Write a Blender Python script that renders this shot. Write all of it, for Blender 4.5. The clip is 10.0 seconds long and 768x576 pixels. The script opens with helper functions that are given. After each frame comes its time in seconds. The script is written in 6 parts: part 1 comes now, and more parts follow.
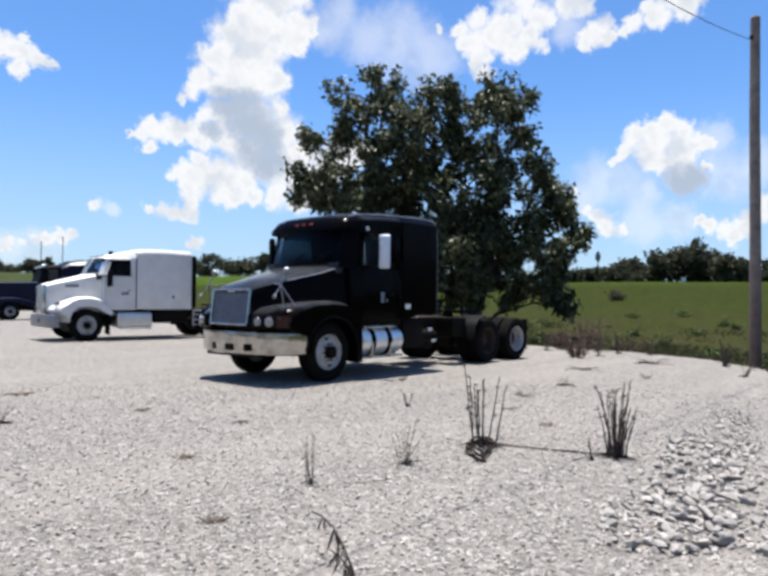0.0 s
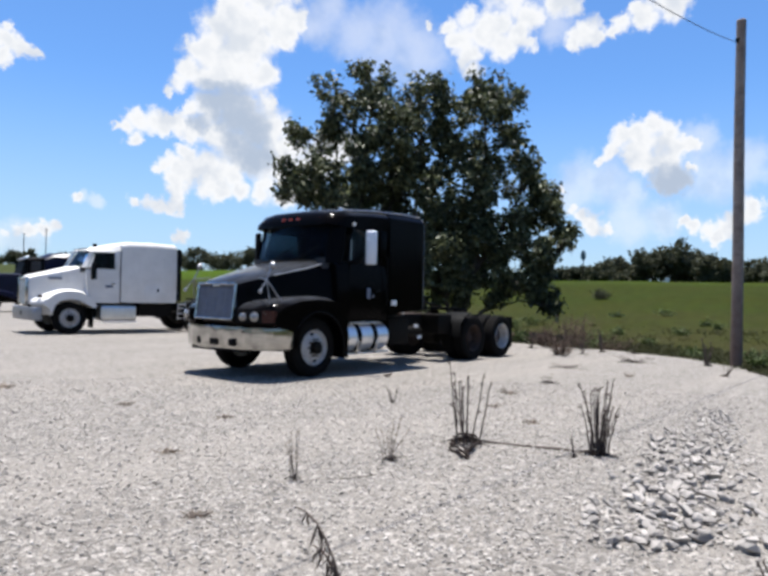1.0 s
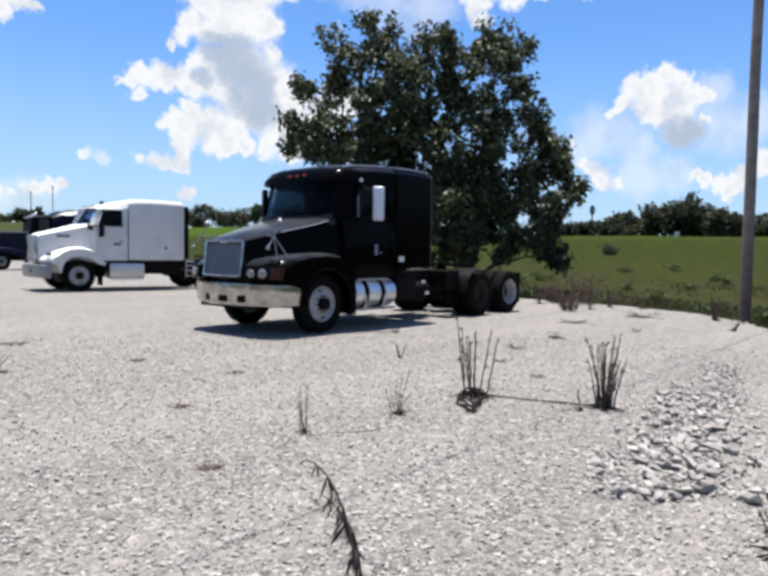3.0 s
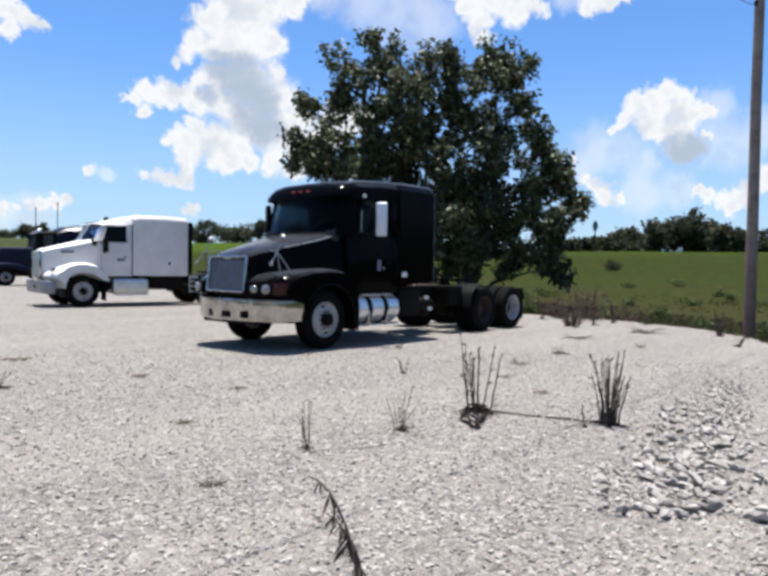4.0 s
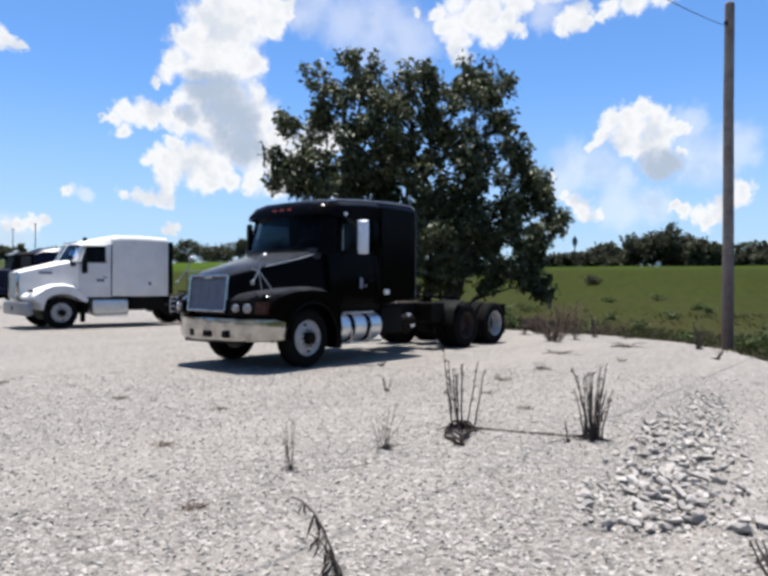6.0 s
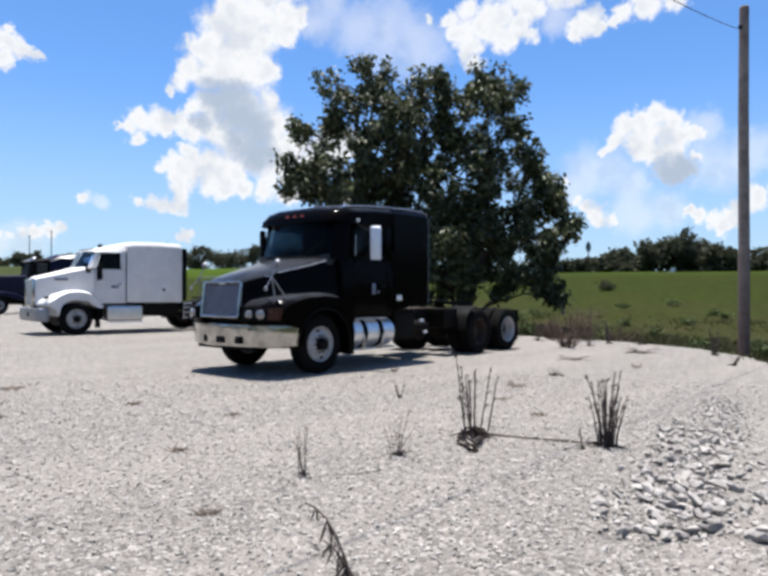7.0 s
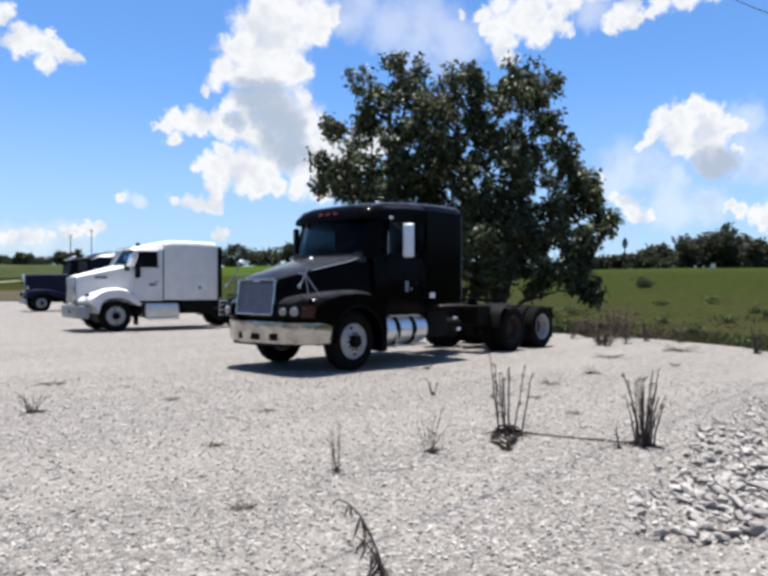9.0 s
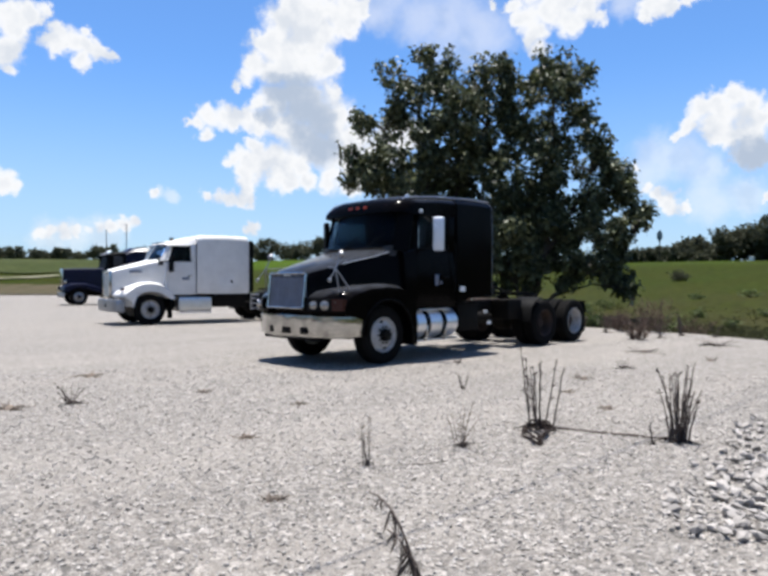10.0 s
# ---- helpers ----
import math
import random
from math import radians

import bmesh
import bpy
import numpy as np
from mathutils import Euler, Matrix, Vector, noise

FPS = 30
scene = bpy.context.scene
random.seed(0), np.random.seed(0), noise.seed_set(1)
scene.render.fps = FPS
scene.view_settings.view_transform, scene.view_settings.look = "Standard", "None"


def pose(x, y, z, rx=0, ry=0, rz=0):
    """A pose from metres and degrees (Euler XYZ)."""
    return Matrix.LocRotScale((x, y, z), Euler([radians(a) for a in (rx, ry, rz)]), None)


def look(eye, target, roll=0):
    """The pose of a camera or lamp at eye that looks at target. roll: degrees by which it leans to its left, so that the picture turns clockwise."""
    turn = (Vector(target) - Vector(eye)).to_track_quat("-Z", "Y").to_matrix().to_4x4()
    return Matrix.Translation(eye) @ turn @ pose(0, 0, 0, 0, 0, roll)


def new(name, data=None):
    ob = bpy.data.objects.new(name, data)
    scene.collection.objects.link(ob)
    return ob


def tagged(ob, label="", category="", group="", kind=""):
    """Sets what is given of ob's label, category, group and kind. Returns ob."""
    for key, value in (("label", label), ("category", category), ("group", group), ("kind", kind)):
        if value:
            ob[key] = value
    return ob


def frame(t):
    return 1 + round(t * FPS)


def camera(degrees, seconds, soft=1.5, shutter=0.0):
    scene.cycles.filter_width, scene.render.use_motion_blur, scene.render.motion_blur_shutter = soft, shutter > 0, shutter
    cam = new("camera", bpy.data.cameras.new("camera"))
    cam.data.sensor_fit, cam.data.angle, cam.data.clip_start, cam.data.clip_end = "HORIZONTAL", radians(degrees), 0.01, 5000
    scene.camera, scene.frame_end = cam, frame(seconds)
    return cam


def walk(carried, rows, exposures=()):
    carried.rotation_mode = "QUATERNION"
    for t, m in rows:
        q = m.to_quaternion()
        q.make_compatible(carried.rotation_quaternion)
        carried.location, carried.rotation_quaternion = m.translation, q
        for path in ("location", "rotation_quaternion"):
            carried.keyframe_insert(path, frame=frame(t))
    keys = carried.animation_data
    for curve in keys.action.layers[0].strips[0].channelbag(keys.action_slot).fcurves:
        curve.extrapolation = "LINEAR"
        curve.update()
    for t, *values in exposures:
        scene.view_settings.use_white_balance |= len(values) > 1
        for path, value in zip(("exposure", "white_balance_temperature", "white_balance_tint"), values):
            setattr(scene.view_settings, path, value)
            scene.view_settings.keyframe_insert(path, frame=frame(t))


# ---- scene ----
EYE = (-8.087, -9.269, 1.422)
cam = camera(60.31, 10.0, soft=3.5)
# seconds, yaw, pitch, roll: the camera is held in one place and panned
TURNS = [
    (0.0, -49.37, 1.04, 0.59),
    (0.5, -49.72, 1.07, 0.48),
    (0.8, -50.17, 0.74, 0.64),
    (1.0, -50.57, 0.73, 1.27),
    (1.1, -50.93, 0.36, 1.06),
    (1.2, -51.04, -0.19, 0.51),
    (1.3, -51.13, -0.59, 0.02),
    (1.4, -51.07, -0.96, -0.01),
    (1.5, -50.99, -1.11, -0.07),
    (1.6, -51.11, -1.36, 0.34),
    (1.7, -51.08, -1.60, 0.24),
    (1.8, -51.09, -1.97, 0.24),
    (2.0, -50.86, -2.73, 0.41),
    (2.2, -50.93, -3.33, 0.47),
    (2.5, -50.86, -3.10, 0.49),
    (2.7, -50.28, -3.24, 0.67),
    (3.8, -49.76, -2.14, 0.99),
    (4.0, -49.70, -1.73, 0.96),
    (4.2, -50.06, -1.84, 0.93),
    (4.5, -50.16, -0.79, 0.75),
    (5.0, -50.44, -0.56, 1.08),
    (5.5, -50.74, -0.35, 0.89),
    (5.7, -51.24, -0.32, 0.38),
    (6.8, -50.56, 0.18, 0.09),
    (7.0, -50.13, 0.31, 0.22),
    (7.5, -49.26, 0.37, 0.11),
    (8.0, -48.70, 0.41, -0.08),
    (8.5, -48.01, 0.35, -0.02),
    (9.0, -47.28, 0.07, 0.13),
    (9.5, -46.25, -0.30, 0.03),
    (10.0, -44.68, -0.48, 0.06),
]
walk(cam, [(t, pose(*EYE, 0, 0, yaw) @ pose(0, 0, 0, 90 + pitch, 0, 0) @ pose(0, 0, 0, 0, 0, roll)) for t, yaw, pitch, roll in TURNS],
     exposures=[(0.0, 1.27), (10.0, 1.27)])

# ---- world, sun, exposure ----
def direction(az, el):
    a, e = radians(az), radians(el)
    return (-math.sin(a) * math.cos(e), math.cos(a) * math.cos(e), math.sin(e))


# cumulus clouds: azimuth, elevation and radius of each billow, in degrees
CLOUD_A = [(-39.4, 25.1, 3.6), (-36.9, 22.1, 1.9), (-36.1, 20.9, 1.9), (-38.6, 21.5, 3.0), (-41.9, 22.7, 1.5), (-41.1, 21.6, 1.6), (-42.7, 22.1, 0.8), (-41.6, 20.6, 0.8), (-34.9, 19.4, 1.6),
           (-33.7, 17.8, 1.2), (-32.9, 16.8, 0.8), (-32.1, 16.3, 0.5), (-36.1, 18.0, 2.4), (-38.6, 18.5, 2.1), (-39.8, 18.2, 1.0), (-37.7, 15.8, 2.8), (-40.3, 16.1, 0.8), (-35.3, 14.9, 1.8),
           (-33.9, 14.9, 0.8), (-39.2, 14.3, 2.6)]
CLOUD_B = [(-40.7, 13.5, 1.7), (-41.9, 12.3, 1.5), (-42.9, 12.4, 0.7), (-38.2, 12.2, 2.2), (-40.2, 11.1, 2.2), (-41.9, 10.3, 1.7), (-36.1, 13.3, 1.7), (-34.3, 13.6, 1.2), (-33.1, 13.6, 1.0),
           (-31.9, 13.4, 1.0), (-30.9, 13.5, 1.1), (-29.9, 13.5, 1.1), (-28.9, 13.1, 0.7), (-28.2, 13.0, 0.4), (-29.5, 12.2, 0.6), (-44.4, 11.2, 2.2), (-46.1, 12.4, 1.8)]
CLOUD_C = [(-33.7, 11.4, 0.9), (-32.1, 10.4, 0.9), (-33.7, 10.0, 1.5), (-35.3, 10.3, 1.6), (-37.3, 10.4, 1.4), (-36.1, 9.0, 1.5), (-38.0, 8.7, 0.9), (-32.9, 8.9, 1.2), (-33.1, 7.8, 0.9),
           (-40.2, 8.8, 1.4), (-41.9, 8.4, 1.1), (-31.6, 10.1, 0.6), (-29.7, 7.2, 0.5), (-30.6, 7.1, 0.7), (-31.5, 7.1, 0.7), (-32.4, 7.0, 0.7), (-33.3, 7.0, 0.7)]
CLOUD_D = [(-55.9, 22.2, 0.8), (-57.1, 21.5, 1.5), (-58.8, 21.7, 1.5), (-60.2, 20.8, 1.2), (-57.5, 20.0, 1.1), (-58.0, 18.9, 0.8), (-59.6, 22.7, 1.2), (-57.1, 22.9, 1.1), (-61.6, 21.7, 1.2),
           (-62.4, 20.8, 0.8), (-62.4, 22.9, 1.4), (-66.3, 21.1, 1.0), (-66.2, 20.5, 0.5), (-67.5, 21.6, 1.2), (-68.2, 21.1, 0.7), (-70.1, 21.7, 0.8), (-71.9, 22.2, 1.1), (-73.7, 22.8, 1.5),
           (-54.0, 22.4, 0.4), (-65.2, 23.6, 1.5), (-69.3, 21.3, 0.5), (-60.8, 24.4, 1.9)]
CLOUD_E = [(-72.6, 14.1, 1.0), (-71.3, 13.9, 1.0), (-70.6, 13.4, 1.0), (-69.9, 12.9, 0.9), (-69.3, 12.2, 0.8), (-68.5, 11.7, 0.4), (-73.6, 13.3, 1.1), (-74.3, 12.2, 1.2), (-75.2, 12.3, 0.7),
           (-72.6, 12.6, 1.6), (-71.7, 12.8, 1.3), (-70.6, 12.0, 1.1), (-73.5, 12.8, 1.3), (-71.2, 11.6, 1.1), (-73.6, 10.8, 1.3), (-75.4, 10.4, 0.5), (-72.4, 11.2, 1.3), (-74.0, 9.7, 1.3),
           (-73.3, 9.7, 1.1), (-74.7, 9.6, 1.0)]
CLOUD_F = [(-67.3, 7.0, 0.7), (-68.2, 6.4, 0.9), (-69.1, 6.0, 0.6), (-66.5, 7.6, 0.6), (-65.4, 9.3, 0.5), (-74.8, 6.5, 0.5), (-75.6, 6.1, 0.6), (-76.6, 5.8, 0.7), (-77.8, 5.7, 0.9),
           (-78.7, 6.4, 0.9), (-77.3, 5.2, 0.6), (-79.5, 7.1, 1.1), (-65.6, 2.0, 0.5)]
CLOUD_G = [(-18.3, 17.8, 1.0), (-19.4, 18.0, 1.1), (-20.4, 18.0, 1.1), (-21.4, 17.6, 0.8), (-22.2, 17.4, 0.5), (-20.2, 16.9, 0.8), (-20.6, 19.1, 0.4), (-18.3, 18.7, 0.7), (-33.7, 4.6, 0.6),
           (-33.1, 4.3, 0.5), (-25.6, 7.3, 0.4), (-15.1, 19.0, 1.5), (-14.9, 17.0, 1.3), (-16.5, 19.7, 0.9), (-17.5, 20.0, 0.5), (-15.2, 15.7, 0.6), (-15.0, 7.5, 1.0), (-15.7, 7.0, 0.6),
           (-14.1, 7.6, 1.1), (-19.8, 4.0, 0.6), (-20.6, 4.1, 0.6), (-21.5, 4.2, 0.6), (-22.3, 4.5, 0.6), (-23.2, 4.8, 0.6), (-23.9, 4.9, 0.5), (-18.8, 3.9, 0.6), (-17.8, 3.8, 0.6),
           (-17.1, 3.7, 0.6)]
HAZE = [(-50.4, 21.3, 3.0), (-52.9, 20.3, 2.6), (-47.8, 21.7, 2.2), (-44.4, 22.0, 1.6), (-67.1, 9.8, 2.0), (-69.0, 9.9, 1.8), (-70.6, 8.8, 1.6), (-76.0, 9.9, 1.8), (-77.6, 9.7, 1.9),
        (-79.2, 10.6, 1.8), (-70.8, 6.5, 1.8), (-73.3, 6.7, 1.5), (-66.3, 8.7, 1.5), (-27.1, 7.0, 0.6), (-25.9, 7.2, 0.5), (-19.8, 3.6, 1.3), (-21.8, 3.9, 1.4), (-17.8, 3.4, 1.3),
        (-45.3, 23.5, 1.6), (-64.8, 21.9, 1.4), (-75.7, 12.5, 1.5)]
BASES = [(-36.7, 15.6, 1.7), (-38.1, 14.7, 2.0), (-38.6, 13.0, 1.9), (-39.4, 11.5, 1.5), (-35.5, 16.0, 1.2), (-37.5, 16.6, 1.2), (-34.7, 14.0, 0.9), (-74.0, 9.4, 1.3), (-73.2, 9.7, 1.2),
         (-74.7, 9.6, 1.0)]
SUN_ELEVATION, SUN_FROM = 82.0, (0.5, 0.87)     # the sun stands high, over the far side of the tractors


def build_world():
    world = bpy.data.worlds.new("summer_sky")
    scene.world = world
    world.use_nodes = True
    nt = world.node_tree
    nt.nodes.clear()
    N, L = nt.nodes.new, nt.links.new

    def val(node, i=0):
        return node.outputs[i]

    def maths(op, a, b=None, c=None, clamp=False):
        n = N("ShaderNodeMath")
        n.operation, n.use_clamp = op, clamp
        for k, v in enumerate((a, b, c)):
            if v is None:
                continue
            if isinstance(v, (int, float)):
                n.inputs[k].default_value = v
            else:
                L(v, n.inputs[k])
        return n.outputs[0]

    tc = N("ShaderNodeTexCoord").outputs["Generated"]
    # billowing: the direction is bent by noise before the billows are looked up
    warp = N("ShaderNodeTexNoise")
    warp.inputs["Scale"].default_value, warp.inputs["Detail"].default_value, warp.inputs["Roughness"].default_value = 34, 9, 0.7
    L(tc, warp.inputs["Vector"])
    off = N("ShaderNodeVectorMath")
    off.operation = "MULTIPLY_ADD"
    L(warp.outputs["Color"], off.inputs[0])
    off.inputs[1].default_value = (0.046, 0.046, 0.046)
    off.inputs[2].default_value = (-0.023, -0.023, -0.023)
    bent = N("ShaderNodeVectorMath")
    bent.operation = "ADD"
    L(tc, bent.inputs[0]), L(off.outputs[0], bent.inputs[1])
    unit = N("ShaderNodeVectorMath")
    unit.operation = "NORMALIZE"
    L(bent.outputs[0], unit.inputs[0])
    bent = unit.outputs[0]
    fine = N("ShaderNodeTexNoise")
    fine.inputs["Scale"].default_value, fine.inputs["Detail"].default_value, fine.inputs["Roughness"].default_value = 38, 6, 0.6
    L(tc, fine.inputs["Vector"])
    fine = fine.outputs["Fac"]

    def field(billows, blend=0.35):
        best = None
        for az, el, r in billows:
            d = N("ShaderNodeVectorMath")
            d.operation = "DOT_PRODUCT"
            L(bent, d.inputs[0])
            d.inputs[1].default_value = direction(az, el)
            k = 1 / (1 - math.cos(radians(r)))
            f = maths("MULTIPLY_ADD", d.outputs["Value"], k, 1 - k)
            best = f if best is None else maths("SMOOTH_MAX", best, f, blend)
        return best

    def ramp(x, lo, hi):
        m = N("ShaderNodeMapRange")
        m.interpolation_type = "SMOOTHSTEP"
        L(x, m.inputs[0])
        m.inputs[1].default_value, m.inputs[2].default_value = lo, hi
        return m.outputs[0]

    puffs = N("ShaderNodeTexVoronoi")
    puffs.feature, puffs.inputs["Scale"].default_value, puffs.inputs["Smoothness"].default_value = "SMOOTH_F1", 42, 0.4
    L(bent, puffs.inputs["Vector"])
    lumps = maths("MULTIPLY_ADD", puffs.outputs["Distance"], -0.9, 0.40)
    core = maths("ADD", maths("MULTIPLY_ADD", fine, 1.5, maths("ADD", field(CLOUD_A + CLOUD_B + CLOUD_C + CLOUD_D + CLOUD_E + CLOUD_F + CLOUD_G), -0.70)), lumps)
    dense = ramp(core, -0.38, 0.78)
    thin = maths("MULTIPLY", ramp(maths("MULTIPLY_ADD", fine, 1.3, maths("ADD", field(HAZE, 0.9), -0.65)), -0.9, 1.3), 0.5)
    # the rest of the sky, out of view, has scattered clouds of the same kind
    wide = N("ShaderNodeTexNoise")
    wide.inputs["Scale"].default_value, wide.inputs["Detail"].default_value = 4.5, 6
    L(tc, wide.inputs["Vector"])
    ahead = N("ShaderNodeVectorMath")
    ahead.operation = "DOT_PRODUCT"
    L(tc, ahead.inputs[0])
    ahead.inputs[1].default_value = direction(-48, 8)
    rest = maths("MULTIPLY", ramp(wide.outputs["Fac"], 0.60, 0.68), maths("SUBTRACT", 1.0, ramp(ahead.outputs["Value"], 0.55, 0.74)))
    cover = maths("MAXIMUM", maths("MAXIMUM", dense, thin), rest)
    under = maths("MULTIPLY", ramp(maths("MULTIPLY_ADD", fine, 2.6, maths("ADD", field(BASES, 0.8), -1.35)), -1.2, 1.0), 0.9)
    # billows shade one another
    folds = N("ShaderNodeTexNoise")
    folds.inputs["Scale"].default_value, folds.inputs["Detail"].default_value, folds.inputs["Roughness"].default_value = 21, 4, 0.5
    L(tc, folds.inputs["Vector"])
    inner = maths("MULTIPLY", ramp(core, 0.45, 1.35), 0.3)
    grey = maths("MAXIMUM", under, maths("MAXIMUM", inner, maths("MULTIPLY", ramp(folds.outputs["Fac"], 0.44, 0.66), 0.45)))

    sky = N("ShaderNodeTexSky")
    sky.sky_type, sky.sun_disc = "NISHITA", False
    sky.sun_elevation = radians(SUN_ELEVATION)
    sky.sun_rotation = math.atan2(SUN_FROM[0], SUN_FROM[1])
    sky.air_density, sky.dust_density, sky.ozone_density = 1.0, 0.2, 3.5
    gain = N("ShaderNodeVectorMath")
    gain.operation = "MULTIPLY"
    L(sky.outputs[0], gain.inputs[0])
    gain.inputs[1].default_value = (SKY_GAIN * 0.70, SKY_GAIN * 0.98, SKY_GAIN * 1.27)
    tone = N("ShaderNodeMix")
    tone.data_type = "RGBA"
    L(grey, tone.inputs[0])
    tone.inputs[6].default_value, tone.inputs[7].default_value = (1.25, 1.255, 1.27, 1), (0.53, 0.65, 0.84, 1)
    # pale haze low over the horizon
    xyz = N("ShaderNodeSeparateXYZ")
    L(tc, xyz.inputs[0])
    low = maths("MULTIPLY", maths("SUBTRACT", 1.0, ramp(xyz.outputs[2], -0.02, 0.32)), 0.68)
    hazy = N("ShaderNodeMix")
    hazy.data_type = "RGBA"
    L(low, hazy.inputs[0]), L(gain.outputs[0], hazy.inputs[6])
    hazy.inputs[7].default_value = (0.66, 0.82, 1.05, 1)
    mix = N("ShaderNodeMix")
    mix.data_type = "RGBA"
    L(cover, mix.inputs[0]), L(hazy.outputs[2], mix.inputs[6]), L(tone.outputs[2], mix.inputs[7])
    bg, out = N("ShaderNodeBackground"), N("ShaderNodeOutputWorld")
    L(mix.outputs[2], bg.inputs[0]), L(bg.outputs[0], out.inputs[0])
    bg.inputs[1].default_value = SKY_STRENGTH


SKY_GAIN, SKY_STRENGTH, SUN_STRENGTH = 0.183, 0.33, 5.0
build_world()
sun = new("sun", bpy.data.lights.new("sun", "SUN"))
sun.data.energy, sun.data.angle, sun.data.color = SUN_STRENGTH, radians(0.53), (0.95, 0.92, 0.885)
_h = math.cos(radians(SUN_ELEVATION)) / math.hypot(*SUN_FROM)
sun.matrix_world = look((SUN_FROM[0] * _h * 60, SUN_FROM[1] * _h * 60, math.sin(radians(SUN_ELEVATION)) * 60), (0, 0, 0))


# ---- materials ----
def material(name, colour, rough=0.6, metal=0.0, vary=0.15, scale=6.0, bump=0.0, bump_scale=None, colour2=None, coat=0.0, object_random=0.0, spec=0.5, fine=0.0, fine_scale=90.0, top_sheen=0.0):
    """A surface with large and small variation of colour, roughness and relief, in metres."""
    m = bpy.data.materials.new(name)
    m.use_nodes = True
    nt = m.node_tree
    N, L = nt.nodes.new, nt.links.new
    bsdf = nt.nodes["Principled BSDF"]
    tc = N("ShaderNodeTexCoord").outputs["Object"]
    n1 = N("ShaderNodeTexNoise")
    n1.inputs["Scale"].default_value, n1.inputs["Detail"].default_value, n1.inputs["Roughness"].default_value = scale, 6, 0.6
    L(tc, n1.inputs["Vector"])
    c2 = colour2 or tuple(max(0, c * (1 - vary * 1.6)) for c in colour)
    mix = N("ShaderNodeMix")
    mix.data_type = "RGBA"
    mr = N("ShaderNodeMapRange")
    mr.inputs[1].default_value, mr.inputs[2].default_value = 0.32, 0.68
    L(n1.outputs["Fac"], mr.inputs[0]), L(mr.outputs[0], mix.inputs[0])
    mix.inputs[6].default_value, mix.inputs[7].default_value = (*colour, 1), (*c2, 1)
    col = mix.outputs[2]
    if fine:
        n2 = N("ShaderNodeTexNoise")
        n2.inputs["Scale"].default_value, n2.inputs["Detail"].default_value = fine_scale, 3
        L(tc, n2.inputs["Vector"])
        hs = N("ShaderNodeHueSaturation")
        m2 = N("ShaderNodeMapRange")
        m2.inputs[1].default_value, m2.inputs[2].default_value = 0.3, 0.7
        m2.inputs[3].default_value, m2.inputs[4].default_value = 1 - fine, 1 + fine
        L(n2.outputs["Fac"], m2.inputs[0]), L(m2.outputs[0], hs.inputs["Value"]), L(col, hs.inputs["Color"])
        col = hs.outputs[0]
    if object_random:
        oi = N("ShaderNodeObjectInfo")
        hs = N("ShaderNodeHueSaturation")
        m2 = N("ShaderNodeMapRange")
        m2.inputs[3].default_value, m2.inputs[4].default_value = 1 - object_random, 1 + object_random
        L(oi.outputs["Random"], m2.inputs[0]), L(m2.outputs[0], hs.inputs["Value"]), L(col, hs.inputs["Color"])
        col = hs.outputs[0]
    if top_sheen:
        # sunlit sheen of upward faces, put into the colour as a paler tone
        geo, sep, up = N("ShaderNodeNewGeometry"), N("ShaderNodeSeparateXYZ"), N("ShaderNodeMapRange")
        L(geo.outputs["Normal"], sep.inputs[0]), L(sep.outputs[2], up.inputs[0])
        up.inputs[1].default_value, up.inputs[2].default_value, up.inputs[4].default_value = 0.78, 1.0, top_sheen
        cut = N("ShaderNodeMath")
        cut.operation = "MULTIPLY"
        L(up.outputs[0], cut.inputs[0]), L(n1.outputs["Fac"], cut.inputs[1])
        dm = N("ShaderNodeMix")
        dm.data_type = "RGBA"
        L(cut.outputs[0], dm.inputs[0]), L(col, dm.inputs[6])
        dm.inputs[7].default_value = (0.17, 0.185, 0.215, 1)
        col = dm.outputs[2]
    L(col, bsdf.inputs["Base Color"])
    bsdf.inputs["Metallic"].default_value = metal
    bsdf.inputs["Specular IOR Level"].default_value = spec
    r = N("ShaderNodeMapRange")
    r.inputs[3].default_value, r.inputs[4].default_value = max(0.02, rough - 0.08), min(1, rough + 0.1)
    L(n1.outputs["Fac"], r.inputs[0]), L(r.outputs[0], bsdf.inputs["Roughness"])
    if coat:
        bsdf.inputs["Coat Weight"].default_value, bsdf.inputs["Coat Roughness"].default_value = coat, 0.06
    if bump:
        b = N("ShaderNodeBump")
        n3 = N("ShaderNodeTexNoise")
        n3.inputs["Scale"].default_value, n3.inputs["Detail"].default_value = bump_scale or scale * 4, 5
        L(tc, n3.inputs["Vector"]), L(n3.outputs["Fac"], b.inputs["Height"])
        b.inputs["Strength"].default_value, b.inputs["Distance"].default_value = 1.0, bump
        L(b.outputs[0], bsdf.inputs["Normal"])
    return m


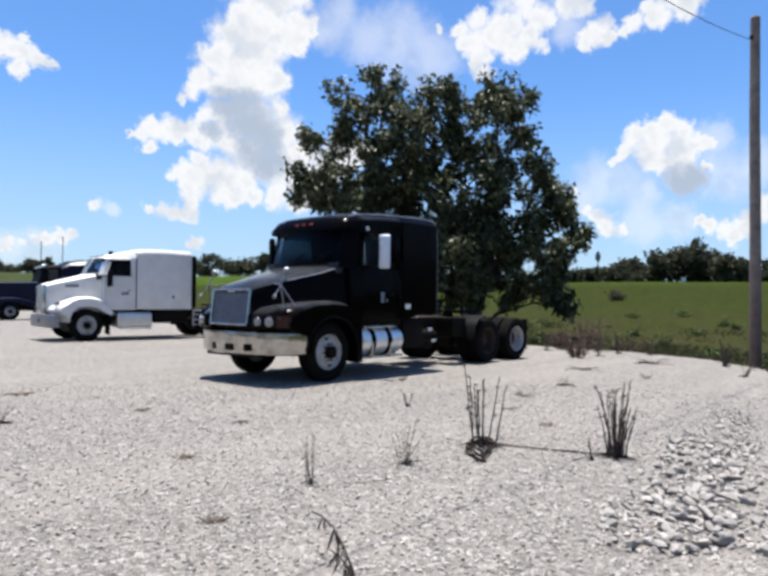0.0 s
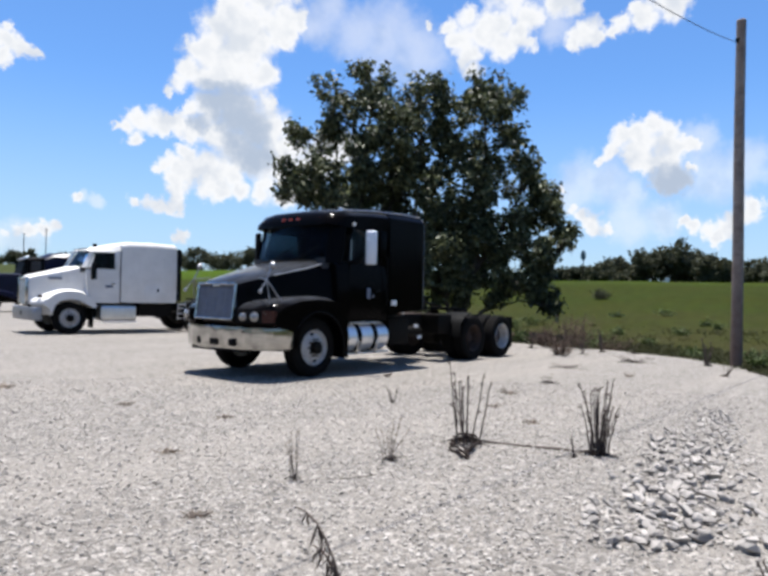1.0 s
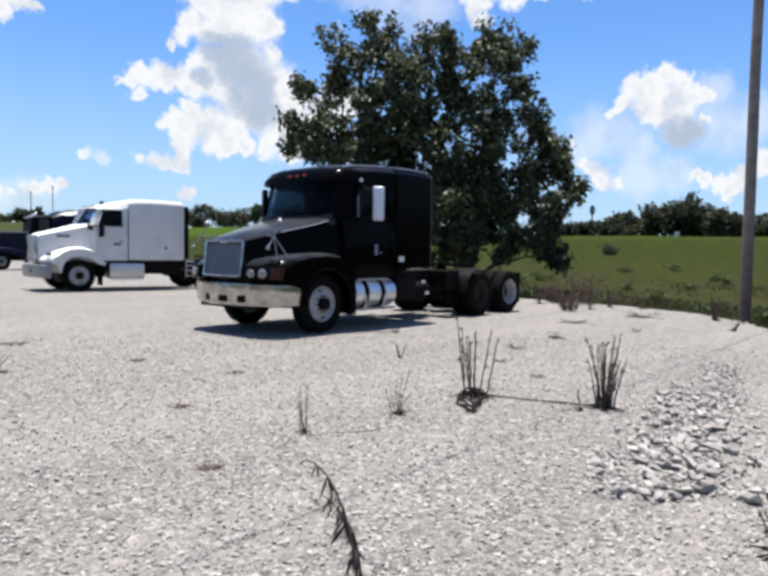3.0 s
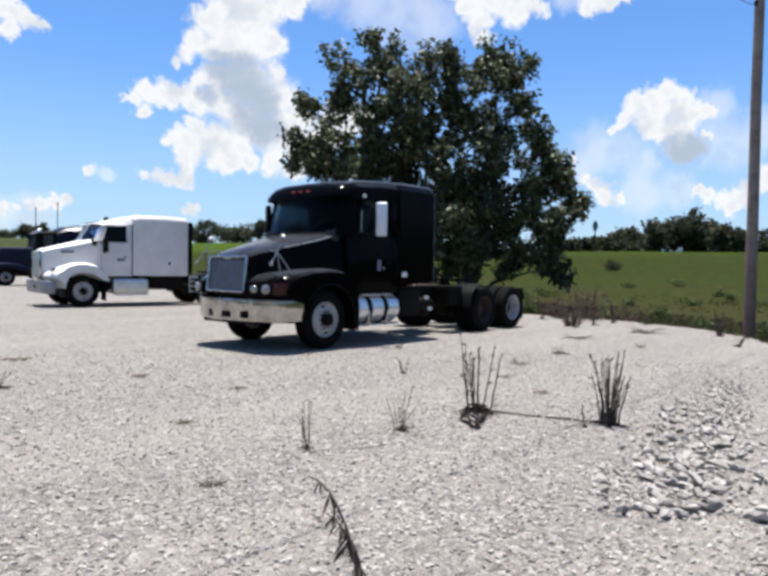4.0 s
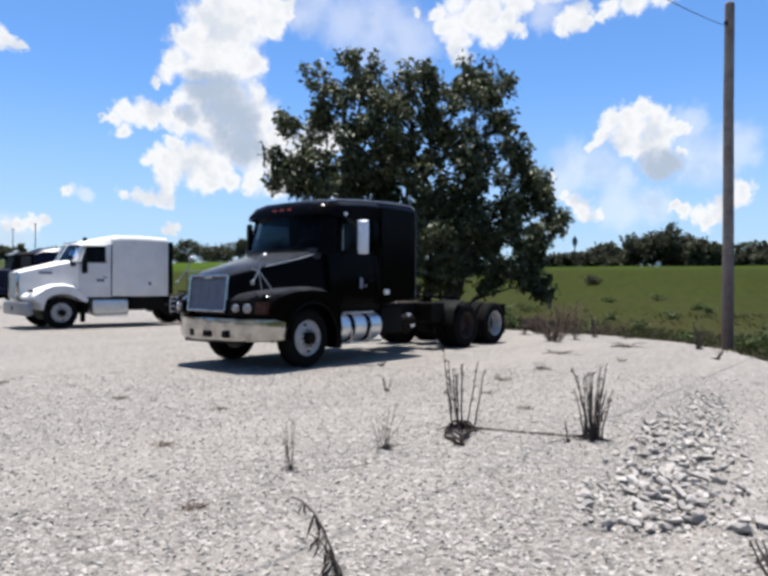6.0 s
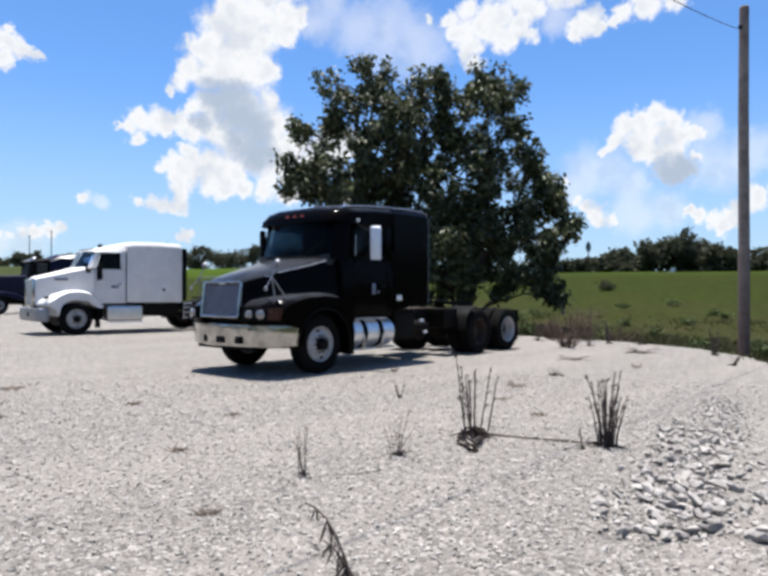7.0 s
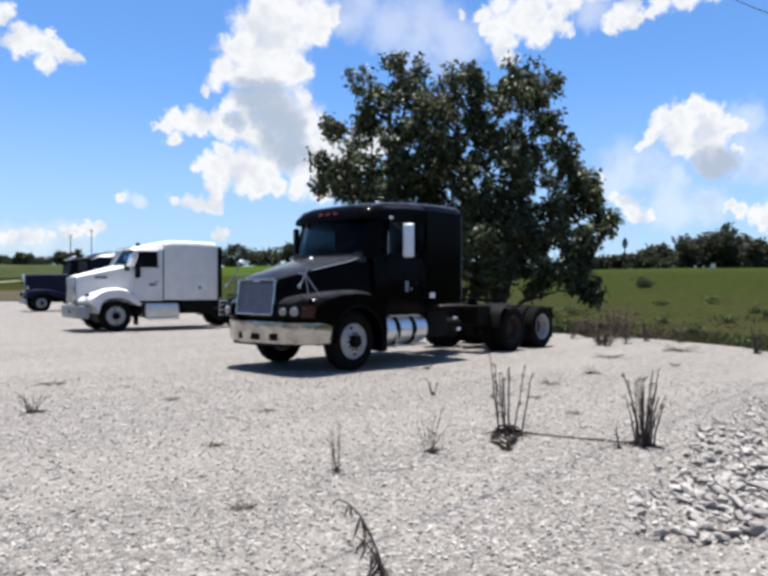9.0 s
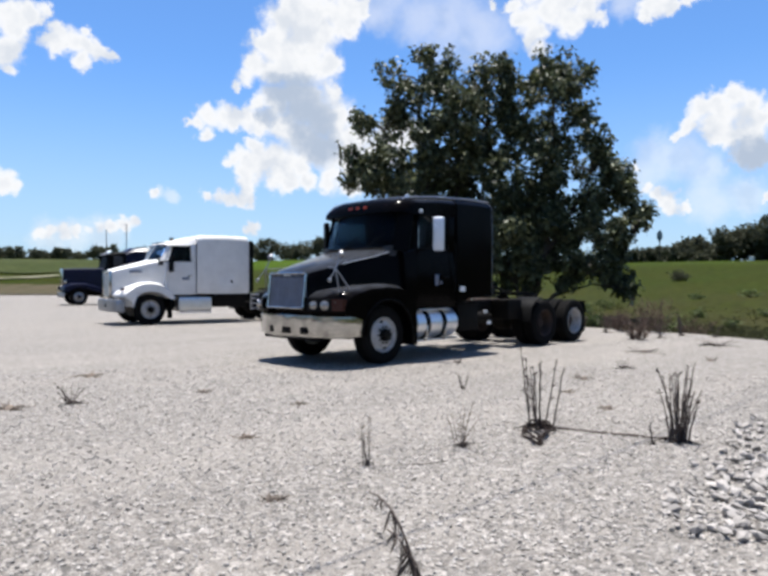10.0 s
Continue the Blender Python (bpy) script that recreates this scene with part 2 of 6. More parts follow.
def gravel_material():
    """Crushed pale limestone: single stones, tracks packed by tyres, dusty stains."""
    m = bpy.data.materials.new("limestone_gravel")
    m.use_nodes = True
    nt = m.node_tree
    N, L = nt.nodes.new, nt.links.new
    bsdf = nt.nodes["Principled BSDF"]
    tc = N("ShaderNodeTexCoord").outputs["Object"]

    def voronoi(scale, feature="F1", out="Color"):
        v = N("ShaderNodeTexVoronoi")
        v.feature = feature
        v.inputs["Scale"].default_value = scale
        L(tc, v.inputs["Vector"])
        return v

    def noise_of(scale, detail=5, rough=0.6, vec=None):
        n = N("ShaderNodeTexNoise")
        n.inputs["Scale"].default_value, n.inputs["Detail"].default_value, n.inputs["Roughness"].default_value = scale, detail, rough
        L(vec or tc, n.inputs["Vector"])
        return n.outputs["Fac"]

    def ramp(x, lo, hi, a=0.0, b=1.0):
        r = N("ShaderNodeMapRange")
        L(x, r.inputs[0])
        r.inputs[1].default_value, r.inputs[2].default_value, r.inputs[3].default_value, r.inputs[4].default_value = lo, hi, a, b
        return r.outputs[0]

    def blend(fac, a, b, mode="MIX"):
        x = N("ShaderNodeMix")
        x.data_type, x.blend_type = "RGBA", mode
        if isinstance(fac, float):
            x.inputs[0].default_value = fac
        else:
            L(fac, x.inputs[0])
        for k, v in ((6, a), (7, b)):
            if isinstance(v, tuple):
                x.inputs[k].default_value = v
            else:
                L(v, x.inputs[k])
        return x.outputs[2]

    stones, small = voronoi(26), voronoi(62)
    grey1 = N("ShaderNodeSeparateColor")
    L(stones.outputs["Color"], grey1.inputs[0])
    grey2 = N("ShaderNodeSeparateColor")
    L(small.outputs["Color"], grey2.inputs[0])
    tone = blend(ramp(grey1.outputs[0], 0.1, 0.95), (0.072, 0.066, 0.060, 1), (0.325, 0.300, 0.272, 1))
    tone2 = blend(ramp(grey2.outputs[1], 0.1, 0.95), (0.102, 0.09, 0.079, 1), (0.253, 0.232, 0.205, 1))
    col = blend(ramp(noise_of(9, 3), 0.42, 0.58), tone, tone2)
    # gaps between stones, dusty fines, stains
    edge = voronoi(26, "DISTANCE_TO_EDGE")
    col = blend(ramp(edge.outputs["Distance"], 0.0, 0.10, 0.75, 0.0), col, (0.067, 0.063, 0.056, 1))
    stretch = N("ShaderNodeMapping")
    stretch.inputs["Scale"].default_value, stretch.inputs["Rotation"].default_value = (0.12, 0.9, 1), (0, 0, radians(14))
    L(tc, stretch.inputs["Vector"])
    packed = ramp(noise_of(1.0, 5, 0.55, stretch.outputs[0]), 0.46, 0.6)
    col = blend(ramp(packed, 0, 1, 0.0, 0.34), col, (0.223, 0.202, 0.177, 1))
    col = blend(ramp(noise_of(0.45, 6, 0.65), 0.55, 0.75, 0.0, 0.3), col, (0.129, 0.116, 0.101, 1))
    L(col, bsdf.inputs["Base Color"])
    bsdf.inputs["Roughness"].default_value = 0.92
    bsdf.inputs["Specular IOR Level"].default_value = 0.25
    b1, b2 = N("ShaderNodeBump"), N("ShaderNodeBump")
    L(stones.outputs["Distance"], b1.inputs["Height"])
    b1.invert = True
    b1.inputs["Distance"].default_value, b1.inputs["Strength"].default_value = 0.02, 0.75
    L(noise_of(14, 6, 0.7), b2.inputs["Height"])
    b2.inputs["Distance"].default_value, b2.inputs["Strength"].default_value = 0.03, 0.6
    L(b1.outputs[0], b2.inputs["Normal"]), L(b2.outputs[0], bsdf.inputs["Normal"])
    return m


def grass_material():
    """Meadow grass: brighter green with height, browner towards the foot, with patches and tufts."""
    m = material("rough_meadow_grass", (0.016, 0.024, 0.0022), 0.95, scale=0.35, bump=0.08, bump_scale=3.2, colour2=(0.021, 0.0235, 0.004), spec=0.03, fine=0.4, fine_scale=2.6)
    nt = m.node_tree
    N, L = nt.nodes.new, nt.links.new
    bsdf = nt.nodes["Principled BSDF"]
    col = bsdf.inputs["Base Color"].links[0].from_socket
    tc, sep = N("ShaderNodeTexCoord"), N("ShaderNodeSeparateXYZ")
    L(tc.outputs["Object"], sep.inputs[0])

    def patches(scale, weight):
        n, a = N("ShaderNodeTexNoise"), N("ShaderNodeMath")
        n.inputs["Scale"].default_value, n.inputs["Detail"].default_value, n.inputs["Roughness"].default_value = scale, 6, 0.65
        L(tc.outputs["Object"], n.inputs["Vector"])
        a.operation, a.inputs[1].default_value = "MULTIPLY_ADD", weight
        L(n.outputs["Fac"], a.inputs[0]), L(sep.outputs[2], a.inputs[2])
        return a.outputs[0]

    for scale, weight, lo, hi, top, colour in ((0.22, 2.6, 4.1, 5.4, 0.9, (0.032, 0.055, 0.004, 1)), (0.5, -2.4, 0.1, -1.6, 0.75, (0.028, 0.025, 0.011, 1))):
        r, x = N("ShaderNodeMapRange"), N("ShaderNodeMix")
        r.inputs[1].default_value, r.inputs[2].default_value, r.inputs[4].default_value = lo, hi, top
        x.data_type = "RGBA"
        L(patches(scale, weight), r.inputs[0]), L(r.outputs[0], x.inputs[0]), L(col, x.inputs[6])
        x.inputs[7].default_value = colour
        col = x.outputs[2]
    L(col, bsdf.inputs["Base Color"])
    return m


def leaf_material(name, a, b, rough=0.45, power=1.0):
    m = bpy.data.materials.new(name)
    m.use_nodes = True
    nt = m.node_tree
    N, L = nt.nodes.new, nt.links.new
    bsdf = nt.nodes["Principled BSDF"]
    geo = N("ShaderNodeNewGeometry")
    mix = N("ShaderNodeMix")
    mix.data_type = "RGBA"
    shape = N("ShaderNodeMath")
    shape.operation = "POWER"
    shape.inputs[1].default_value = power
    L(geo.outputs["Random Per Island"], shape.inputs[0]), L(shape.outputs[0], mix.inputs[0])
    mix.inputs[6].default_value, mix.inputs[7].default_value = (*a, 1), (*b, 1)
    L(mix.outputs[2], bsdf.inputs["Base Color"])
    bsdf.inputs["Roughness"].default_value, bsdf.inputs["Specular IOR Level"].default_value = rough, 0.3
    tr = N("ShaderNodeBsdfTranslucent")
    L(mix.outputs[2], tr.inputs[0])
    ad = N("ShaderNodeMixShader")
    ad.inputs[0].default_value = 0.25
    out = nt.nodes["Material Output"]
    L(bsdf.outputs[0], ad.inputs[1]), L(tr.outputs[0], ad.inputs[2]), L(ad.outputs[0], out.inputs[0])
    return m


def glass_material(name, tint, rough=0.02):
    m = bpy.data.materials.new(name)
    m.use_nodes = True
    b = m.node_tree.nodes["Principled BSDF"]
    b.inputs["Base Color"].default_value = (*tint, 1)
    b.inputs["Transmission Weight"].default_value, b.inputs["Roughness"].default_value, b.inputs["IOR"].default_value = 1.0, rough, 1.15
    return m


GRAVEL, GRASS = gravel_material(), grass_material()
BLACK = material("black_paint", (0.003, 0.0025, 0.0025), 0.15, vary=0.3, scale=3, spec=0.035, fine=0.2, top_sheen=0.36)
BLACK_TRIM = material("black_rubber_trim", (0.005, 0.005, 0.005), 0.65, vary=0.3, scale=8, spec=0.07)
WHITE = material("white_paint", (0.63, 0.612, 0.585), 0.55, vary=0.08, scale=2.5, fine=0.04, fine_scale=25)
NAVY = material("dark_blue_paint", (0.004, 0.006, 0.024), 0.3, vary=0.2, scale=2, spec=0.15)
# the chrome's darker mottling paints in reflections of dark surroundings
CHROME = material("bumper_chrome", (0.57, 0.56, 0.54), 0.12, metal=1.0, vary=0.35, scale=5, bump=0.014, bump_scale=3.0, fine=0.08)
DULL = material("dull_grey_metal", (0.30, 0.30, 0.31), 0.4, metal=0.8, vary=0.2, scale=20)
ALUMINIUM = material("brushed_aluminium", (0.64, 0.635, 0.62), 0.36, metal=1.0, vary=0.1, scale=6, fine=0.1)
STEEL = material("painted_steel_frame", (0.006, 0.006, 0.0055), 0.65, vary=0.3, scale=7, colour2=(0.010, 0.008, 0.006), spec=0.06)
RUST = material("rusty_brown_steel", (0.05, 0.03, 0.022), 0.8, vary=0.3, scale=14, colour2=(0.02, 0.015, 0.013), spec=0.25)
RUBBER = material("tyre_rubber", (0.005, 0.005, 0.0052), 0.85, vary=0.25, scale=10, colour2=(0.009, 0.008, 0.007), spec=0.05)
WHEEL_WHITE = material("white_wheel_paint", (0.42, 0.412, 0.40), 0.45, vary=0.15, scale=12, colour2=(0.23, 0.215, 0.20))
GRILLE = material("grille_mesh_grey", (0.15, 0.165, 0.21), 0.45, metal=0.2, vary=0.15, scale=8)
AMBER = material("amber_lens", (0.040, 0.008, 0.005), 0.25, vary=0.2, scale=12, spec=0.3)
RED = material("red_marker_lens", (0.26, 0.025, 0.012), 0.25, vary=0.1, scale=8)
LAMP = material("clear_headlamp_lens", (0.26, 0.25, 0.24), 0.12, metal=0.6, vary=0.2, scale=30, coat=0.8)
SCREEN = glass_material("dark_windscreen_glass", (0.11, 0.15, 0.17))
DARK = material("dark_cab_trim", (0.02, 0.02, 0.022), 0.7, vary=0.2, scale=6)
STICKER = material("white_label", (0.7, 0.7, 0.68), 0.5, vary=0.1, scale=20)
TANK = material("polished_tank", (0.74, 0.74, 0.75), 0.3, metal=0.75, vary=0.1, scale=6, fine=0.08)
MIRROR_SHELL = material("pale_mirror_shell", (0.62, 0.63, 0.66), 0.25, metal=0.2, vary=0.05, scale=5)
WOOD_POLE = material("weathered_pole_wood", (0.29, 0.225, 0.18), 0.85, vary=0.3, scale=5, bump=0.012, bump_scale=30, colour2=(0.175, 0.125, 0.098), fine=0.3)
STALK = material("dead_weed_stalk", (0.065, 0.043, 0.032), 0.85, vary=0.3, scale=20, colour2=(0.036, 0.027, 0.023), object_random=0.2)
BARK = material("tree_bark", (0.06, 0.05, 0.042), 0.9, vary=0.3, scale=9, bump=0.02, bump_scale=20)
# most leaves dark, few pale: sunlit glints are put into the leaf colour
LEAF = leaf_material("tree_leaf", (0.014, 0.020, 0.007), (0.150, 0.165, 0.082), 0.5, power=1.7)
FAR_LEAF = leaf_material("wood_leaf", (0.028, 0.033, 0.017), (0.062, 0.064, 0.038), 0.9)
ROCK = material("limestone_rock", (0.30, 0.279, 0.257), 0.9, vary=0.2, scale=9, colour2=(0.21, 0.193, 0.175), object_random=0.3, spec=0.2)
ROOT = material("dark_tangled_root", (0.022, 0.015, 0.012), 0.9, vary=0.3, scale=25, bump=0.004, bump_scale=60, spec=0.15)
STRAW = material("pale_dry_vine", (0.186, 0.163, 0.139), 0.9, vary=0.3, scale=20)
WIRE = material("cable_black", (0.03, 0.03, 0.032), 0.6)
SIGN_BLUE = material("dull_sign_face", (0.09, 0.13, 0.15), 0.6)


def stain_foot(m):
    """Reddish creosote and damp that rise unevenly from a pole's foot."""
    nt = m.node_tree
    bsdf = nt.nodes["Principled BSDF"]
    col = bsdf.inputs["Base Color"].links[0].from_socket
    tc, sep, nz, add, mr, mix = [nt.nodes.new("ShaderNode" + k) for k in ("TexCoord", "SeparateXYZ", "TexNoise", "Math", "MapRange", "Mix")]
    nz.inputs["Scale"].default_value = 3.0
    add.operation = "MULTIPLY_ADD"
    add.inputs[1].default_value = 1.6
    mix.data_type = "RGBA"
    mr.inputs[1].default_value, mr.inputs[2].default_value, mr.inputs[3].default_value, mr.inputs[4].default_value = 0.9, 3.6, 0.8, 0.0
    nt.links.new(tc.outputs["Object"], sep.inputs[0])
    nt.links.new(tc.outputs["Object"], nz.inputs["Vector"])
    nt.links.new(nz.outputs["Fac"], add.inputs[0])
    nt.links.new(sep.outputs[2], add.inputs[2])
    nt.links.new(add.outputs[0], mr.inputs[0])
    nt.links.new(mr.outputs[0], mix.inputs[0])
    nt.links.new(col, mix.inputs[6])
    mix.inputs[7].default_value = (0.085, 0.045, 0.03, 1)
    nt.links.new(mix.outputs[2], bsdf.inputs["Base Color"])


stain_foot(WOOD_POLE)


# ---- mesh helpers ----
def finish(ob, angle=38):
    me = ob.data
    me.polygons.foreach_set("use_smooth", [True] * len(me.polygons))
    me.set_sharp_from_angle(angle=radians(angle))
    return ob


def part(name, bm, mat, parent=None, label="", smooth=True):
    """One mesh object out of a bmesh, under a thing or a part."""
    bmesh.ops.recalc_face_normals(bm, faces=bm.faces)
    me = bpy.data.meshes.new(name)
    bm.to_mesh(me)
    bm.free()
    me.materials.append(mat)
    ob = new(name, me)
    ob.parent = parent
    if smooth and len(me.polygons):
        finish(ob)
    return tagged(ob, label=label)


def thing(name, m=None, label="", category="", group="", kind=""):
    ob = new(name)
    ob.empty_display_size = 0.2
    if m is not None:
        ob.matrix_basis = m
    return tagged(ob, label, category, group, kind)


def box(x0, x1, y0, y1, z0, z1, bevel=0.0, seg=2, bm=None):
    bm2 = bmesh.new()
    bmesh.ops.create_cube(bm2, size=1, matrix=Matrix.Translation(((x0 + x1) / 2, (y0 + y1) / 2, (z0 + z1) / 2)) @ Matrix.Diagonal((abs(x1 - x0), abs(y1 - y0), abs(z1 - z0), 1)))
    if bevel:
        bmesh.ops.bevel(bm2, geom=bm2.edges[:], offset=bevel, segments=seg, profile=0.6, affect="EDGES")
    return join(bm, bm2)


def join(bm, other):
    if bm is None:
        return other
    me = bpy.data.meshes.new("tmp")
    other.to_mesh(me)
    other.free()
    bm.from_mesh(me)
    bpy.data.meshes.remove(me)
    return bm


def loft(rings, caps=True, closed=True, bm=None):
    """A skin over rings of points, all of one count."""
    bm = bm or bmesh.new()
    rows = [[bm.verts.new(p) for p in ring] for ring in rings]
    n = len(rows[0])
    for a, b in zip(rows, rows[1:]):
        for i in range(n if closed else n - 1):
            j = (i + 1) % n
            bm.faces.new((a[i], a[j], b[j], b[i]))
    if caps and closed:
        bm.faces.new(rows[0][::-1])
        bm.faces.new(rows[-1])
    return bm


def mirrored(half):
    """A closed ring in y, z from its half with y >= 0, listed from the top middle down."""
    return [(y, z) for y, z in half] + [(-y, z) for y, z in reversed(half) if y > 1e-6]


def body(sections, caps=True):
    """A hull from cross sections: x and the half outline."""
    return loft([[(x, y, z) for y, z in mirrored(h)] for x, h in sections], caps)


def tube(points, radius, seg=8, bm=None, taper=None):
    """A round bar along points; taper: the radius at its end."""
    pts = [Vector(p) for p in points]
    rings = []
    for i, p in enumerate(pts):
        d = (pts[min(i + 1, len(pts) - 1)] - pts[max(i - 1, 0)]).normalized()
        u = d.cross(Vector((0, 0, 1)) if abs(d.z) < 0.9 else Vector((1, 0, 0))).normalized()
        v = d.cross(u)
        r = radius if taper is None else radius + (taper - radius) * i / (len(pts) - 1)
        rings.append([p + (u * math.cos(a) + v * math.sin(a)) * r for a in (2 * math.pi * k / seg for k in range(seg))])
    return loft(rings, bm=bm)


def lathe(profile, seg=48, axis="y", at=(0, 0, 0), bm=None, close=False):
    """A turned form: profile of (along the axis, radius)."""
    bm2 = bmesh.new()
    rows = []
    for a, r in profile:
        ring = []
        for k in range(seg):
            c, s = math.cos(2 * math.pi * k / seg) * r, math.sin(2 * math.pi * k / seg) * r
            p = {"y": (c, a, s), "x": (a, c, s), "z": (c, s, a)}[axis]
            ring.append(bm2.verts.new((p[0] + at[0], p[1] + at[1], p[2] + at[2])))
        rows.append(ring)
    pairs = list(zip(rows, rows[1:])) + ([(rows[-1], rows[0])] if close else [])
    for a, b in pairs:
        for k in range(seg):
            j = (k + 1) % seg
            bm2.faces.new((a[k], a[j], b[j], b[k]))
    if not close:
        for ring in (rows[0], rows[-1]):
            bm2.faces.new(ring)
    return join(bm, bm2)


def arc(cx, cz, r, a0, a1, n):
    return [(cx + r * math.cos(radians(a0 + (a1 - a0) * k / n)), cz + r * math.sin(radians(a0 + (a1 - a0) * k / n))) for k in range(n + 1)]


def slab(outline, y0, y1, bevel=0.0, bm=None):
    """A plate with an outline in x, z between two y."""
    bm2 = loft([[(x, y0, z) for x, z in outline], [(x, y1, z) for x, z in outline]])
    if bevel:
        bmesh.ops.bevel(bm2, geom=[e for e in bm2.edges if abs(e.verts[0].co.y - e.verts[1].co.y) < 1e-6], offset=bevel, segments=2, profile=0.6, affect="EDGES")
    return join(bm, bm2)


# ---- ground ----
LOT = [(-70, -34), (-22, -22), (-4, -13.4), (3.0, -9.1), (6.72, -6.93), (8.54, -5.86), (9.98, -4.6), (11.0, -2.2), (11.2, 0.2), (11.47, 3.15), (11.9, 12), (13.5, 26), (18, 48),
       (20.7, 75.3), (15, 80.2), (-30, 96), (-70, 100)]


def edge_distance(x, y):
    """Metres outside the gravel's edge (below zero within)."""
    best, inside = 1e9, False
    for (ax, ay), (bx, by) in zip(LOT, LOT[1:] + LOT[:1]):
        dx, dy = bx - ax, by - ay
        k = max(0, min(1, ((x - ax) * dx + (y - ay) * dy) / (dx * dx + dy * dy)))
        best = min(best, math.hypot(x - ax - k * dx, y - ay - k * dy))
        if (ay > y) != (by > y) and x < ax + (y - ay) / (by - ay) * (bx - ax):
            inside = not inside
    return -best if inside else best


def ground_height(x, y):
    """A shallow ditch past the gravel, then a bank up to the highway, level behind it."""
    s = edge_distance(x, y)
    if s <= 0:
        return -0.10 if s < -0.6 else -0.10 + 0.06 * (s + 0.6) / 0.6
    lift = 1.0 + 0.55 * max(0, min(1, (y - 30) / 50)) - 0.05 * max(0, min(1, (18 - y) / 13))
    steps = [(0, -0.04), (1.2, -0.16), (3, -0.10), (8, 0.35), (20, 1.45), (38, 2.95), (47, 3.55), (54, 3.72), (70, 3.75), (5000, 3.75)]
    for (s0, z0), (s1, z1) in zip(steps, steps[1:]):
        if s <= s1:
            z = z0 + (z1 - z0) * (s - s0) / (s1 - s0)
            break
    n = noise.noise((x * 0.09, y * 0.09, 3)) * 0.22 + noise.noise((x * 0.35, y * 0.35, 8)) * 0.07
    return z * lift + n * min(1, s / 6) * max(0.25, min(1, (52 - s) / 14)) * (1 if s < 90 else 0)


def build_ground():
    bm = bmesh.new()
    rings = [2, 5, 8, 11, 14] + [16 + 0.7 * k for k in range(32)] + [39 + 2 * k for k in range(35)] + [112, 125, 145, 180, 240, 400, 800, 1600, 3200]
    seg = 200
    mid = bm.verts.new((EYE[0], EYE[1], -0.1))
    rows = []
    for r in rings:
        row = []
        for k in range(seg):
            a = 2 * math.pi * k / seg
            x, y = EYE[0] + r * math.cos(a), EYE[1] + r * math.sin(a)
            row.append(bm.verts.new((x, y, ground_height(x, y))))
        rows.append(row)
    for k in range(seg):
        bm.faces.new((mid, rows[0][k], rows[0][(k + 1) % seg]))
    for a, b in zip(rows, rows[1:]):
        for k in range(seg):
            bm.faces.new((a[k], b[k], b[(k + 1) % seg], a[(k + 1) % seg]))
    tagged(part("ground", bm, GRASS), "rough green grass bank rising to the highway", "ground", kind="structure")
    # the gravel lot, with a ragged edge
    pts = []
    for (ax, ay), (bx, by) in zip(LOT, LOT[1:] + LOT[:1]):
        near = min(math.hypot(ax - EYE[0], ay - EYE[1]), math.hypot(bx - EYE[0], by - EYE[1])) < 40
        n = max(1, int(math.hypot(bx - ax, by - ay) / (0.22 if near else 1.5)))
        for k in range(n):
            x, y = ax + (bx - ax) * k / n, ay + (by - ay) * k / n
            j = 0.22 if near else 0.8
            pts.append((x + noise.noise((x * 1.1, y * 1.1, 0)) * j + random.uniform(-0.05, 0.05), y + noise.noise((x * 1.1, y * 1.1, 9)) * j + random.uniform(-0.05, 0.05)))
    bm = bmesh.new()
    top = [bm.verts.new((x, y, 0)) for x, y in pts]
    low = [bm.verts.new((x * 1.0, y, -0.3)) for x, y in pts]
    bm.faces.new(top)
    for k in range(len(top)):
        j = (k + 1) % len(top)
        bm.faces.new((top[k], low[k], low[j], top[j]))
    bmesh.ops.triangulate(bm, faces=[f for f in bm.faces if len(f.verts) > 4])
    tagged(part("gravel_lot", bm, GRAVEL, smooth=False), "pale crushed limestone gravel of the truck lot", "gravel", kind="structure")


build_ground()


